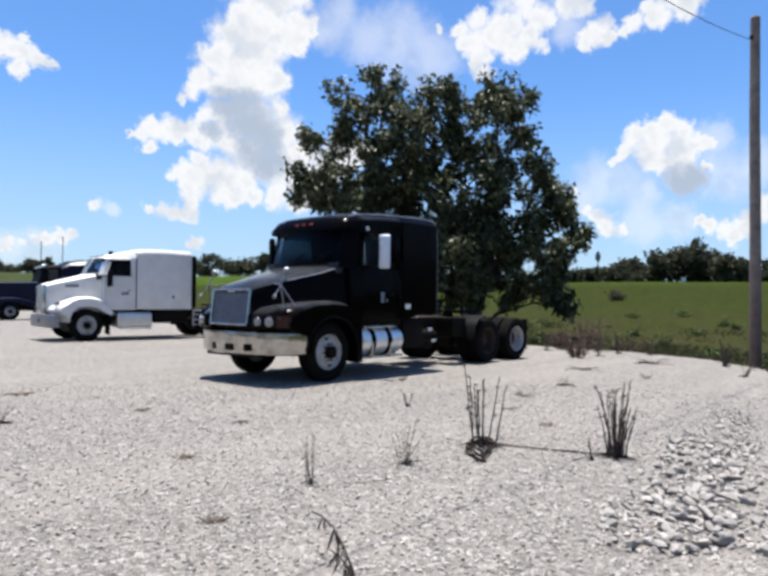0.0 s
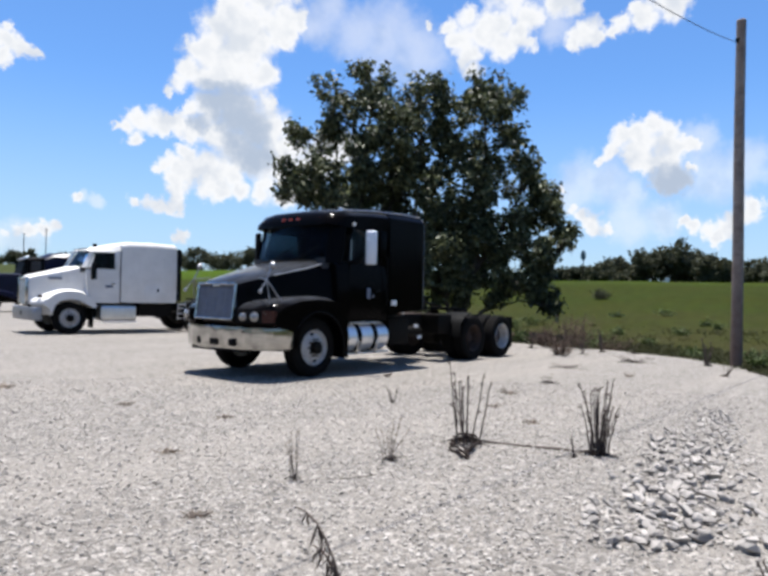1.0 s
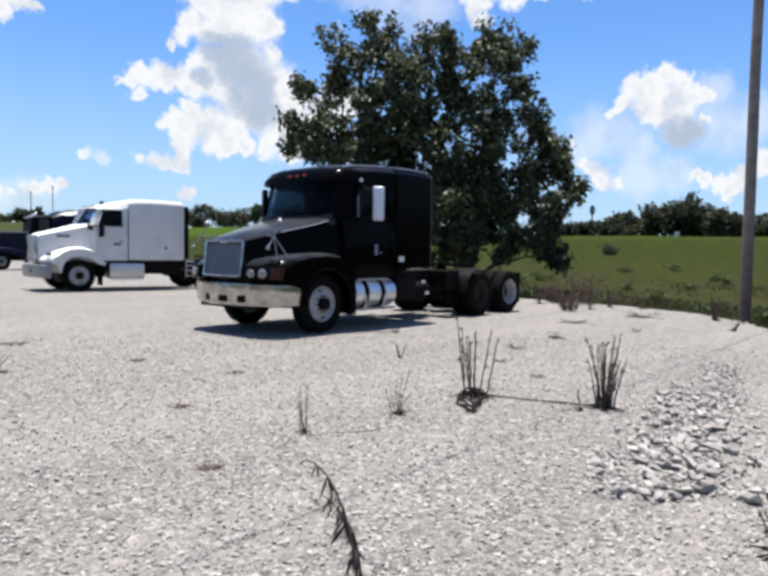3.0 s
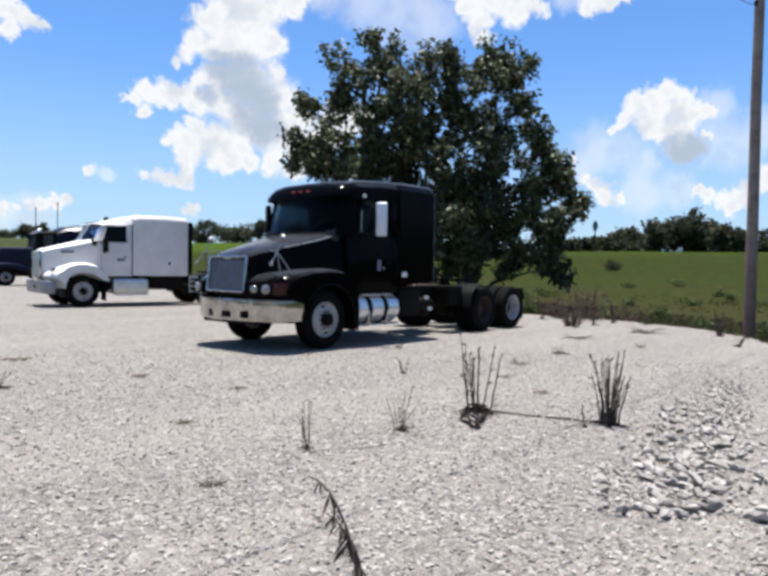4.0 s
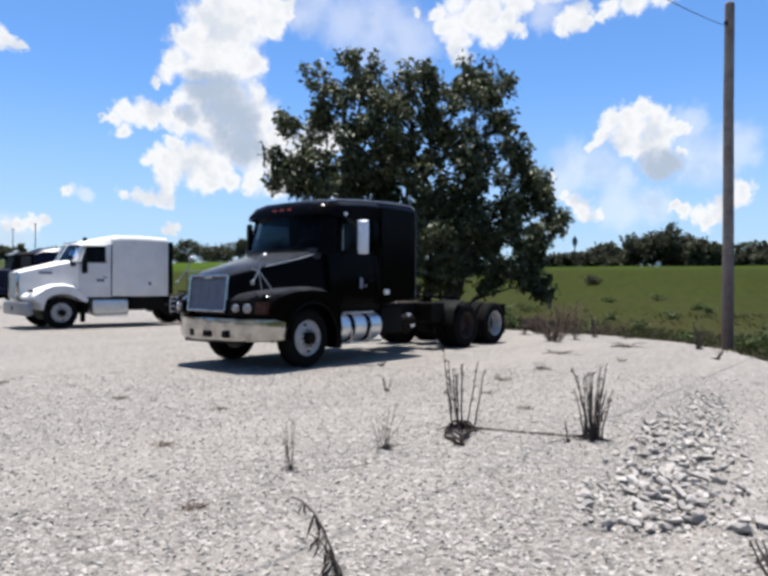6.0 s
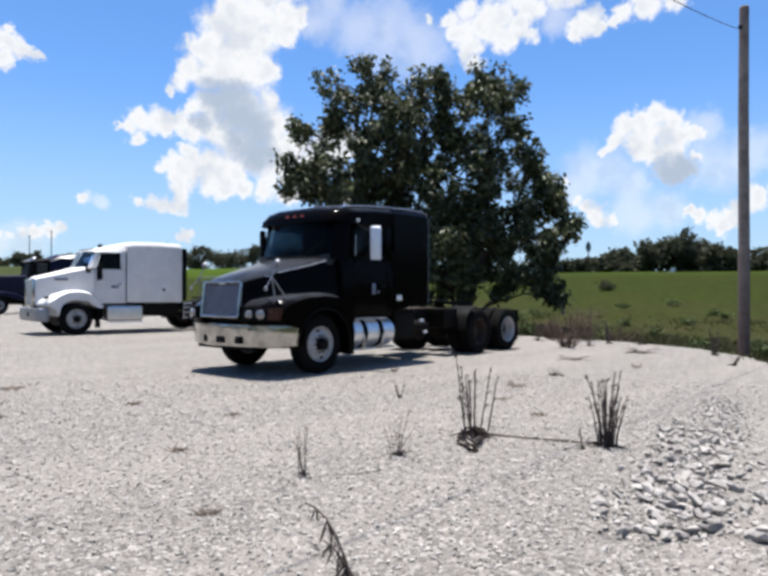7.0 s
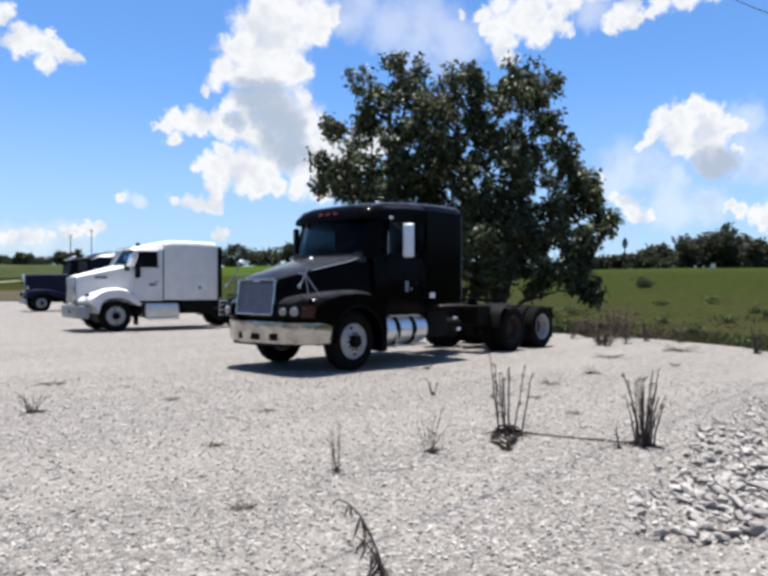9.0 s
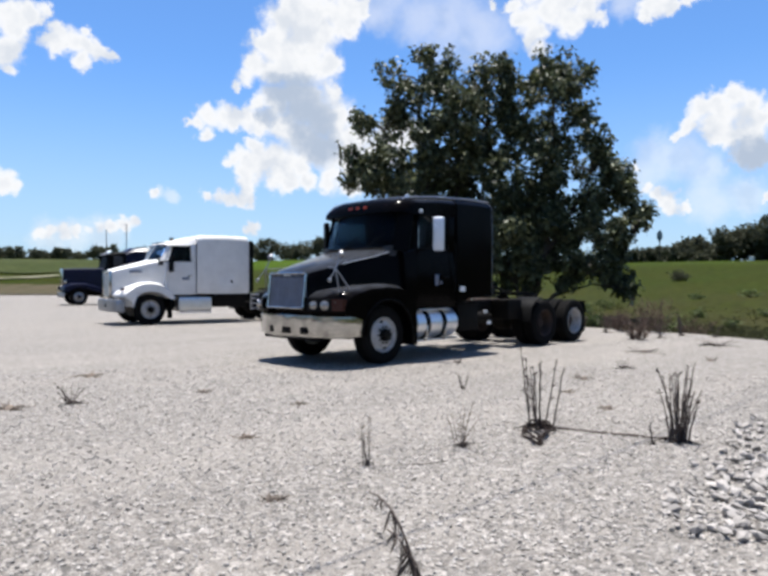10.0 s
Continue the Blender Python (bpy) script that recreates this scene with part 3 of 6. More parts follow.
# ---- tractors ----
def wheel(parent, x, y, out, rim_mat, dish, radius=0.51, width=0.28, name="wheel", label=""):
    """A lorry wheel on its axle; out: +1 or -1, the side its face looks to; dish > 0: a hub that bulges, < 0: a deep hollow."""
    root = thing(name)
    root.parent = parent
    root.location = (x, y, radius)
    if label:
        root["label"] = label
    w, R = width / 2, radius
    tyre = lathe([(-w * 0.80, 0.30), (-w * 0.98, 0.36), (-w, 0.42), (-w * 0.93, 0.475), (-w * 0.78, R - 0.008), (-w * 0.55, R), (-w * 0.30, R), (-w * 0.28, R - 0.012), (-w * 0.22, R - 0.012), (-w * 0.2, R),
                  (w * 0.2, R), (w * 0.22, R - 0.012), (w * 0.28, R - 0.012), (w * 0.30, R), (w * 0.55, R), (w * 0.78, R - 0.008), (w * 0.93, 0.475), (w, 0.42), (w * 0.98, 0.36), (w * 0.80, 0.30)], 56, close=True)
    part("tyre", tyre, RUBBER, root)
    o = out
    if dish > 0:
        prof = [(o * -0.10, 0.29), (o * 0.125, 0.308), (o * 0.135, 0.300), (o * 0.115, 0.275), (o * 0.085, 0.262), (o * 0.09, 0.235), (o * 0.125, 0.19), (o * 0.135, 0.165), (o * 0.135, 0.10)]
    else:
        prof = [(o * -0.12, 0.29), (o * 0.125, 0.308), (o * 0.135, 0.300), (o * 0.11, 0.275), (o * 0.03, 0.262), (o * -0.05, 0.25), (o * -0.085, 0.225), (o * -0.09, 0.19), (o * -0.09, 0.10)]
    rim = part("rim", lathe(prof, 48), rim_mat, root)
    hub_face = prof[-1][0]
    # dark disc added in place of the shade inside the deep white rim
    if dish < 0 and rim_mat is WHEEL_WHITE:
        part("wheel_disc", lathe([(o * -0.088, 0.232), (o * -0.080, 0.226), (o * -0.082, 0.11), (o * -0.088, 0.10)], 40), RUST, rim, "brown wheel disc, dark in place of the dish's shade")
    bm = lathe([(hub_face - o * 0.01, 0.112), (hub_face + o * 0.06, 0.108), (hub_face + o * 0.10, 0.09), (hub_face + o * 0.115, 0.03)], 24)
    part("hub_cap", bm, STEEL if dish > 0 else RUST, root)
    for k in range(10):
        a = 2 * math.pi * k / 10
        part("lug_nut", lathe([(hub_face, 0.02), (hub_face + o * 0.03, 0.019), (hub_face + o * 0.035, 0.012)], 6, at=(0.145 * math.cos(a), 0, 0.145 * math.sin(a))), STEEL, rim)
    # hand holes in the disc: dark inset plates with a rim
    for a in ([100, 280] if dish > 0 else [0, 72, 144, 216, 288]):
        rr = 0.222
        depth = o * 0.1035 if dish > 0 else o * -0.078
        cx, cz = rr * math.cos(radians(a)), rr * math.sin(radians(a))
        part("hand_hole", lathe([(depth - o * 0.02, 0.036), (depth + o * 0.004, 0.034), (depth + o * 0.0045, 0.02)], 14, at=(cx, 0, cz)), BLACK_TRIM, rim)
    return root


def frame_and_axles(parent, rail_end, front_end, tandem, track=0.93, dual_mats=(WHEEL_WHITE, WHEEL_WHITE), front_mat=WHEEL_WHITE, front_track=0.965):
    for s in (-1, 1):
        part("frame_rail", box(front_end, rail_end, s * 0.43 - 0.045, s * 0.43 + 0.045, 0.74, 1.02, 0.012), STEEL, parent)
    for x in (1.0, 2.6, 4.3, rail_end - 0.1):
        part("crossmember", box(x - 0.05, x + 0.05, -0.385, 0.385, 0.78, 0.98, 0.01), STEEL, parent)
    part("front_axle", box(-0.06, 0.06, -0.85, 0.85, 0.40, 0.53, 0.02), STEEL, parent)
    for s in (-1, 1):
        wheel(parent, 0, s * front_track, s, front_mat, 1, label="front wheel with a pale disc and dark hub")
        part("leaf_spring", tube([(-0.75, s * 0.43, 0.72), (-0.35, s * 0.43, 0.60), (0, s * 0.43, 0.57), (0.4, s * 0.43, 0.62), (0.8, s * 0.43, 0.74)], 0.045), STEEL, parent)
    for k, x in enumerate(tandem):
        part("drive_axle", lathe([(-0.9, 0.07), (-0.25, 0.09), (-0.16, 0.2), (0.16, 0.2), (0.25, 0.09), (0.9, 0.07)], 20, at=(x, 0, 0.51)), STEEL, parent)
        for s in (-1, 1):
            wheel(parent, x, s * (track + 0.10), s, dual_mats[k], -1, label="outer rear wheel with a deep dished rim")
            wheel(parent, x, s * (track - 0.23), s, RUST, -1, label="inner rear wheel")
            part("air_spring", lathe([(0.62, 0.11), (0.68, 0.14), (0.78, 0.14), (0.84, 0.11)], 18, axis="z", at=(x + 0.35, s * 0.43, 0)), RUBBER, parent)
    part("drive_shaft", lathe([(1.6, 0.055), (tandem[0] - 0.2, 0.055)], 14, axis="x", at=(0, 0, 0.62)), STEEL, parent)
    part("engine_sump", box(-0.55, 0.95, -0.3, 0.3, 0.55, 1.0, 0.06), STEEL, parent)
    part("gearbox", lathe([(0.95, 0.3), (1.3, 0.24), (1.7, 0.17)], 18, axis="x", at=(0, 0, 0.72)), STEEL, parent)


def fuel_tank(parent, x0, x1, y, z, r, mat, straps):
    tank = part("fuel_tank", lathe([(x0, r * 0.86), (x0 + 0.02, r * 0.97), (x0 + 0.06, r), (x1 - 0.06, r), (x1 - 0.02, r * 0.97), (x1, r * 0.86)], 40, axis="x", at=(0, y, z)), mat, parent, "round aluminium fuel tank")
    for xs in straps:
        part("tank_strap", lathe([(xs - 0.055, r + 0.004), (xs - 0.052, r + 0.016), (xs + 0.052, r + 0.016), (xs + 0.055, r + 0.004)], 40, axis="x", at=(0, y, z)), BLACK_TRIM, tank)
    s = -1 if y < 0 else 1
    part("filler_cap", lathe([(z + r - 0.02, 0.05), (z + r + 0.035, 0.05), (z + r + 0.04, 0.03)], 16, axis="z", at=((x0 + x1) / 2 + 0.15, y - s * 0.02, 0)), ALUMINIUM, tank)
    return tank


def fifth_wheel(parent, x, z=1.12):
    out = [(-0.42, -0.40), (-0.46, 0.0), (-0.42, 0.40), (0.05, 0.47), (0.42, 0.36), (0.46, 0.12), (0.06, 0.06), (0.0, 0.0), (0.06, -0.06), (0.46, -0.12), (0.42, -0.36), (0.05, -0.47)]
    bm = loft([[(x + a, b, z + 0.02 - 0.10 * max(0, a)) for a, b in out], [(x + a, b, z + 0.075 - 0.14 * max(0, a)) for a, b in out]])
    part("fifth_wheel_plate", bm, STEEL, parent, "greasy fifth wheel coupling plate")
    for s in (-1, 1):
        part("fifth_wheel_bracket", slab([(x - 0.25, 1.02), (x + 0.25, 1.02), (x + 0.1, z + 0.03), (x - 0.1, z + 0.03)], s * 0.36 - 0.04, s * 0.36 + 0.04, 0.01), STEEL, parent)


def fender_skin(side, outer, inner, profile, curve, n=10):
    """A front wing: its side profile in x, z swept from the outer to the inner y, the front swept back towards the outside."""
    rings = []
    for k in range(n + 1):
        y = inner + (outer - inner) * k / n
        q = (y - inner) / (outer - inner)
        drop = 0.0 if q < 0.75 else 0.06 * ((q - 0.75) / 0.25) ** 2
        ring = []
        for x, z in profile:
            back = curve * q * q * max(0, min(1, (-0.35 - x) / 0.7))
            ring.append((x + back, side * y, z - drop * max(0, min(1, (z - 0.95) / 0.25))))
        rings.append(ring)
    return loft(rings)


def black_tractor():
    t = thing("semi_tractor", label="black aerodynamic sleeper tractor with a chrome bumper on gravel", category="truck")
    frame_and_axles(t, 7.05, -1.05, (5.10, 6.42), dual_mats=(RUST, WHEEL_WHITE))
    # hood
    hood = body([(-1.235, [(0, 1.60), (0.40, 1.585), (0.50, 1.56), (0.53, 1.50), (0.56, 1.2), (0.57, 0.92)]),
                 (-1.12, [(0, 1.665), (0.42, 1.645), (0.535, 1.60), (0.56, 1.52), (0.58, 1.2), (0.60, 0.92)]),
                 (-0.6, [(0, 1.82), (0.55, 1.785), (0.68, 1.735), (0.70, 1.63), (0.72, 1.2), (0.74, 0.92)]),
                 (0.0, [(0, 1.98), (0.68, 1.935), (0.83, 1.875), (0.85, 1.75), (0.88, 1.2), (0.9, 0.92)]),
                 (0.3, [(0, 2.06), (0.74, 2.02), (0.905, 1.965), (0.93, 1.83), (0.98, 1.3), (1.0, 0.95)]),
                 (0.62, [(0, 2.10), (0.80, 2.06), (0.97, 2.00), (1.02, 1.85), (1.08, 1.3), (1.1, 0.97)])])
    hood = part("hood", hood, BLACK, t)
    # grille with its bright surround and bars
    g = thing("grille")
    g.parent = t

    def gpos(y, z, out=0.0):
        return (-1.225 - (1.565 - z) * 0.11 - out, y, z)
    for a, b in (((-0.50, 1.575), (0.50, 1.575)), ((0.505, 1.57), (0.505, 1.0)), ((0.50, 0.995), (-0.50, 0.995)), ((-0.505, 1.0), (-0.505, 1.57))):
        n = 2
        bm = tube([gpos(a[0] + (b[0] - a[0]) * k / n, a[1] + (b[1] - a[1]) * k / n, 0.03) for k in range(n + 1)], 0.02, 8)
        part("grille_surround", bm, CHROME, g, "chrome grille surround")
    bm = loft([[gpos(-0.5, 1.57, 0.004), gpos(0.5, 1.57, 0.004), gpos(0.5, 1.57, -0.03), gpos(-0.5, 1.57, -0.03)], [gpos(-0.5, 1.0, 0.004), gpos(0.5, 1.0, 0.004), gpos(0.5, 1.0, -0.03), gpos(-0.5, 1.0, -0.03)]])
    part("grille_screen", bm, GRILLE, g)
    for k in range(19):
        z = 1.02 + k * 0.0285
        part("grille_bar", tube([gpos(-0.49, z, 0.016), gpos(0.49, z, 0.016)], 0.0085, 6), GRILLE, g)
    for y in (-0.25, 0.0, 0.25):
        part("grille_bar", tube([gpos(y, 1.01, 0.02), gpos(y, 1.56, 0.02)], 0.006, 6), GRILLE, g)
    part("badge", box(-1.275, -1.262, -0.09, 0.09, 1.535, 1.555, 0.004), ALUMINIUM, g)
    # wings with arches
    profile = [(-1.30, 0.90), (-1.315, 1.02), (-1.27, 1.17), (-1.12, 1.27), (-0.85, 1.325), (-0.45, 1.375), (0.0, 1.40), (0.35, 1.375), (0.58, 1.28), (0.70, 1.1), (0.74, 0.7), (0.74, 0.30), (0.60, 0.30)]
    profile += arc(0, 0.51, 0.615, -8, 180, 14)[1:] + [(-0.66, 0.72), (-0.80, 0.80), (-1.15, 0.86)]
    for s in (-1, 1):
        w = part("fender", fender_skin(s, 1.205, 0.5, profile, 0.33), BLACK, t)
        wing_lip = [(x, s * 1.208, z) for x, z in arc(0, 0.51, 0.62, 0, 176, 18)]
        part("arch_lip", tube(wing_lip, 0.016, 6), BLACK_TRIM, w)
        # lamps
        housing = loft([[(-1.345 + 0.33 * q * q, s * (0.5 + 0.705 * q), z) for q in (0.2, 0.32, 0.45, 0.6, 0.75, 0.86)] + [(-1.25 + 0.33 * q * q, s * (0.5 + 0.705 * q), z) for q in (0.86, 0.75, 0.6, 0.45, 0.32, 0.2)] for z in (0.95, 1.15)])
        lamp = part("headlight_housing", housing, BLACK_TRIM, t)
        for q, r in ((0.37, 0.068), (0.63, 0.076)):
            x, y = -1.345 + 0.33 * q * q, s * (0.5 + 0.705 * q)
            bm = lathe([(-0.03, r), (0.012, r), (0.026, r * 0.85), (0.036, r * 0.45), (0.038, 0.005)], 28, axis="z")
            nrm = Vector((-1, s * 0.9 * q, 0)).normalized()
            bmesh.ops.transform(bm, matrix=Matrix.Translation((x, y, 1.045)) @ nrm.to_track_quat("Z", "Y").to_matrix().to_4x4(), verts=bm.verts)
            part("headlight", bm, LAMP, lamp, "round clear headlight")
        qs = (0.78, 0.83, 0.88, 0.94, 0.985)
        bm = loft([[(-1.352 + 0.33 * q * q, s * (0.5 + 0.705 * q), z) for q in qs] + [(-1.28 + 0.33 * q * q, s * (0.5 + 0.705 * q), z) for q in reversed(qs)] for z in (0.955, 0.97, 1.13, 1.145)])
        part("turn_signal", bm, AMBER, lamp, "dark amber corner lamp")
        # hood mirror on a tripod
        st = thing("hood_mirror")
        st.parent = t
        joint = (-1.03, s * 1.0, 1.66)
        for foot in ((-0.98, s * 1.04, 1.27), (-0.78, s * 1.06, 1.325), (-0.9, s * 0.68, 1.68)):
            part("strut", tube([foot, joint], 0.011, 6), DULL, st)
        part("stem", tube([joint, (-0.95, s * 1.0, 1.80), (-0.93, s * 1.0, 1.84)], 0.011, 6), DULL, st)
        bm = lathe([(-0.035, 0.02), (-0.03, 0.035), (0.0, 0.055), (0.02, 0.058), (0.024, 0.05)], 20, axis="x", at=(-0.92, s * 1.0, 1.89))
        part("mirror_head", bm, DULL, st)
        part("drop_arm", tube([joint, (-1.1, s * 1.02, 1.56), (-1.17, s * 1.03, 1.49)], 0.009, 6), DULL, st)
        part("spot_mirror", lathe([(-0.02, 0.015), (-0.012, 0.035), (0.012, 0.038)], 14, axis="x", at=(-1.18, s * 1.03, 1.46)), DULL, st)
    # bumper: a bent chrome channel, flat ahead, swept back at its ends
    plan = [(-1.17, -0.62), (-1.17, -0.75), (-1.145, -0.88), (-1.06, -1.03), (-0.93, -1.14), (-0.75, -1.22), (-0.5, -1.29), (-0.25, -1.325), (0.0, -1.335)]
    full = [(y, x) for y, x in plan] + [(-y, x) for y, x in reversed(plan[:-1])]
    prof = [(0.030, 0.872), (-0.015, 0.872), (-0.027, 0.862), (-0.0295, 0.82), (-0.030, 0.76), (-0.029, 0.70), (-0.026, 0.63), (-0.019, 0.56), (-0.002, 0.51), (0.04, 0.49), (0.05, 0.51), (0.02, 0.56), (-0.005, 0.70), (0.0, 0.84), (0.03, 0.855)]
    rings = []
    for k, (y, x) in enumerate(full):
        a, b = full[max(0, k - 1)], full[min(len(full) - 1, k + 1)]
        d = Vector((b[1] - a[1], b[0] - a[0], 0)).normalized()
        nrm = Vector((d.y, -d.x, 0))
        if nrm.x > 0 and abs(y) < 0.6 or nrm.dot(Vector((x, y, 0))) < 0:
            nrm = -nrm
        narrow = 1 - 0.05 * max(0, (abs(y) - 0.9) / 0.3)
        rings.append([(x + nrm.x * -o, y + nrm.y * -o, 0.69 + (z - 0.69) * narrow) for o, z in prof])
    bumper = part("bumper", loft(rings), CHROME, t, "dented chrome front bumper")
    part("licence_plate_recess", box(-1.372, -1.31, -0.20, 0.02, 0.56, 0.67, 0.015), BLACK_TRIM, bumper)
    for y in (-0.52, 0.34):
        part("tow_opening", box(-1.348, -1.26, y - 0.07, y + 0.07, 0.56, 0.68, 0.02), BLACK_TRIM, bumper)
    part("bolt_row", join(None, lathe([(-1.315, 0.012), (-1.26, 0.012)], 8, axis="x", at=(0, -0.75, 0.80))), STEEL, bumper)
    part("valance", box(-1.18, -1.10, -0.8, 0.8, 0.44, 0.60, 0.02), BLACK_TRIM, t)
    # cab: lower shell, cowl, pillars, roof; dark rooms behind real glass
    lower = body([(0.50, [(0, 2.02), (0.9, 2.0), (1.08, 1.96), (1.13, 1.6), (1.15, 1.1), (1.13, 0.97)]), (0.75, [(0, 2.05), (0.95, 2.05), (1.13, 2.03), (1.17, 1.6), (1.18, 1.1), (1.16, 0.97)]),
                  (1.85, [(0, 2.05), (0.95, 2.05), (1.14, 2.03), (1.18, 1.6), (1.19, 1.1), (1.17, 0.97)])])
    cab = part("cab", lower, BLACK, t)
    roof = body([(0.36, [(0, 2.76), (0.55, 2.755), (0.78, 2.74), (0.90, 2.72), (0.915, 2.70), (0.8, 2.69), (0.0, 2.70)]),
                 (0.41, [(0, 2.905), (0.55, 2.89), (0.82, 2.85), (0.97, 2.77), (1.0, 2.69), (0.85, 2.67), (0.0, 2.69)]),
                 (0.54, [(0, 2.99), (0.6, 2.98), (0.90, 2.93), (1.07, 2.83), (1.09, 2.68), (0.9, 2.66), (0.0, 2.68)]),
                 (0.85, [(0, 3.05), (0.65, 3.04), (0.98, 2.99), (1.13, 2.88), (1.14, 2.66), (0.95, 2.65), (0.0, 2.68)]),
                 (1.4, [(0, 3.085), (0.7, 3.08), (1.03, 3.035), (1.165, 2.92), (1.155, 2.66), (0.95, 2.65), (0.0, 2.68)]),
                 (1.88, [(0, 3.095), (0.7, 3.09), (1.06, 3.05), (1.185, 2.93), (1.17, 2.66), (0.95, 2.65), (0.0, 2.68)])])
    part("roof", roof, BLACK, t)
    for s in (-1, 1):
        pillar = loft([[(0.36, s * 0.93, 2.0), (0.52, s * 1.06, 2.0), (0.64, s * 1.10, 2.0), (0.50, s * 0.93, 2.0)], [(0.52, s * 0.92, 2.72), (0.66, s * 1.06, 2.72), (0.76, s * 1.09, 2.72), (0.64, s * 0.93, 2.72)]])
        part("windscreen_pillar", pillar, BLACK, t)
        door = thing("door")
        door.parent = t
        part("door_skin", loft([[(0.78, s * 1.158, 1.0), (0.78, s * 1.185, 1.1), (0.78, s * 1.176, 1.6), (0.78, s * 1.137, 2.04)], [(1.66, s * 1.173, 1.0), (1.66, s * 1.2, 1.1), (1.66, s * 1.19, 1.6), (1.66, s * 1.15, 2.04)]], caps=False, closed=False), BLACK, door)
        part("window_frame", tube([(0.78, s * 1.135, 2.06), (0.82, s * 1.12, 2.45), (0.88, s * 1.115, 2.66), (1.62, s * 1.14, 2.67), (1.66, s * 1.15, 2.06), (0.78, s * 1.135, 2.06)], 0.022, 6), BLACK_TRIM, door)
        part("window_bar", tube([(0.83, s * 1.145, 2.07), (0.83, s * 1.14, 2.45)], 0.012, 6), CHROME, door)
        pane = loft([[(0.80, s * 1.128, 2.06), (1.64, s * 1.143, 2.06), (1.64, s * 1.137, 2.06), (0.80, s * 1.122, 2.06)], [(0.87, s * 1.112, 2.66), (1.62, s * 1.132, 2.66), (1.62, s * 1.126, 2.66), (0.87, s * 1.106, 2.66)]])
        part("side_window", pane, SCREEN, door).visible_shadow = False
        part("door_handle", box(1.46, 1.62, s * 1.19, s * 1.215, 1.50, 1.55, 0.008), BLACK_TRIM, door)
        part("door_pillar", box(1.64, 1.90, s * 1.10, s * 1.165, 2.0, 2.72, 0.012), BLACK, t)
        part("grab_rail", tube([(1.78, s * 1.2, 1.25), (1.78, s * 1.235, 1.3), (1.78, s * 1.235, 2.15), (1.78, s * 1.2, 2.2)], 0.014, 8), BLACK_TRIM, t)
    # curved windscreen
    n = 10
    lowr, upr = [], []
    for k in range(n + 1):
        q = -1 + 2 * k / n
        lowr.append((0.18 + 0.22 * q * q, q * 0.95, 2.04))
        upr.append((0.40 + 0.16 * q * q, q * 0.95, 2.71))
    ring_in = lambda r: [(x + 0.008, y, z) for x, y, z in reversed(r)]
    part("windscreen", loft([lowr + ring_in(lowr), upr + ring_in(upr)]), SCREEN, t, "dark curved windscreen").visible_shadow = False
    part("windscreen_seal", tube(lowr, 0.016, 6), BLACK_TRIM, t)
    for y in (-0.42, 0.18):
        part("wiper", tube([(0.17, y, 2.05), (0.24, y - 0.22, 2.2), (0.29, y - 0.4, 2.3)], 0.008, 5), BLACK_TRIM, t)
    # inside
    part("dashboard", loft([[(0.30, -0.95, 1.9), (0.30, 0.95, 1.9), (0.75, 0.95, 1.9), (0.75, -0.95, 1.9)], [(0.32, -0.93, 2.08), (0.32, 0.93, 2.08), (0.66, 0.93, 2.14), (0.66, -0.93, 2.14)]]), DARK, t)
    part("steering_wheel", lathe([(-0.016, 0.22), (0.0, 0.236), (0.016, 0.22), (0.0, 0.204)], 28, axis="x", at=(0.86, -0.5, 2.12), close=True), DARK, t)
    for y in (-0.5, 0.5):
        seat = thing("seat")
        seat.parent = t
        part("cushion", box(1.0, 1.5, y - 0.25, y + 0.25, 1.95, 2.08, 0.04), DARK, seat)
        part("seat_back", loft([[(1.42, y - 0.25, 2.05), (1.42, y + 0.25, 2.05), (1.54, y + 0.25, 2.05), (1.54, y - 0.25, 2.05)], [(1.56, y - 0.20, 2.6), (1.56, y + 0.20, 2.6), (1.65, y + 0.20, 2.6), (1.65, y - 0.20, 2.6)]]), DARK, seat)
    part("cab_rear_wall", box(1.86, 1.89, -1.1, 1.1, 1.9, 2.9, 0.0), DARK, t)
    # sleeper box
    sleeper = body([(1.88, [(0, 3.09), (0.8, 3.085), (1.08, 3.05), (1.19, 2.94), (1.2, 2.5), (1.2, 1.3), (1.19, 1.05), (0.9, 1.05)]),
                    (2.4, [(0, 3.11), (0.8, 3.105), (1.09, 3.065), (1.2, 2.95), (1.21, 2.5), (1.21, 1.3), (1.2, 1.12), (0.9, 1.12)]),
                    (2.98, [(0, 3.10), (0.8, 3.095), (1.09, 3.06), (1.2, 2.95), (1.21, 2.5), (1.21, 1.3), (1.2, 1.17), (0.9, 1.17)]),
                    (3.03, [(0, 3.06), (0.78, 3.05), (1.05, 3.01), (1.16, 2.9), (1.17, 2.5), (1.17, 1.3), (1.16, 1.2), (0.9, 1.2)])])
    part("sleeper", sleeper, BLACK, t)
    for x, z, w, h in ((1.27, 1.47, 0.09, 0.20), (1.40, 1.42, 0.04, 0.06), (2.03, 1.30, 0.15, 0.10)):
        part("label_plate", box(x - w / 2, x + w / 2, -1.218, -1.196, z - h / 2, z + h / 2, 0.004), STICKER if w > 0.1 else GRILLE, t, "small pale plate")
    part("vent_louvre", box(1.24, 1.31, -1.205, -1.19, 1.38, 1.56, 0.004), GRILLE, t)
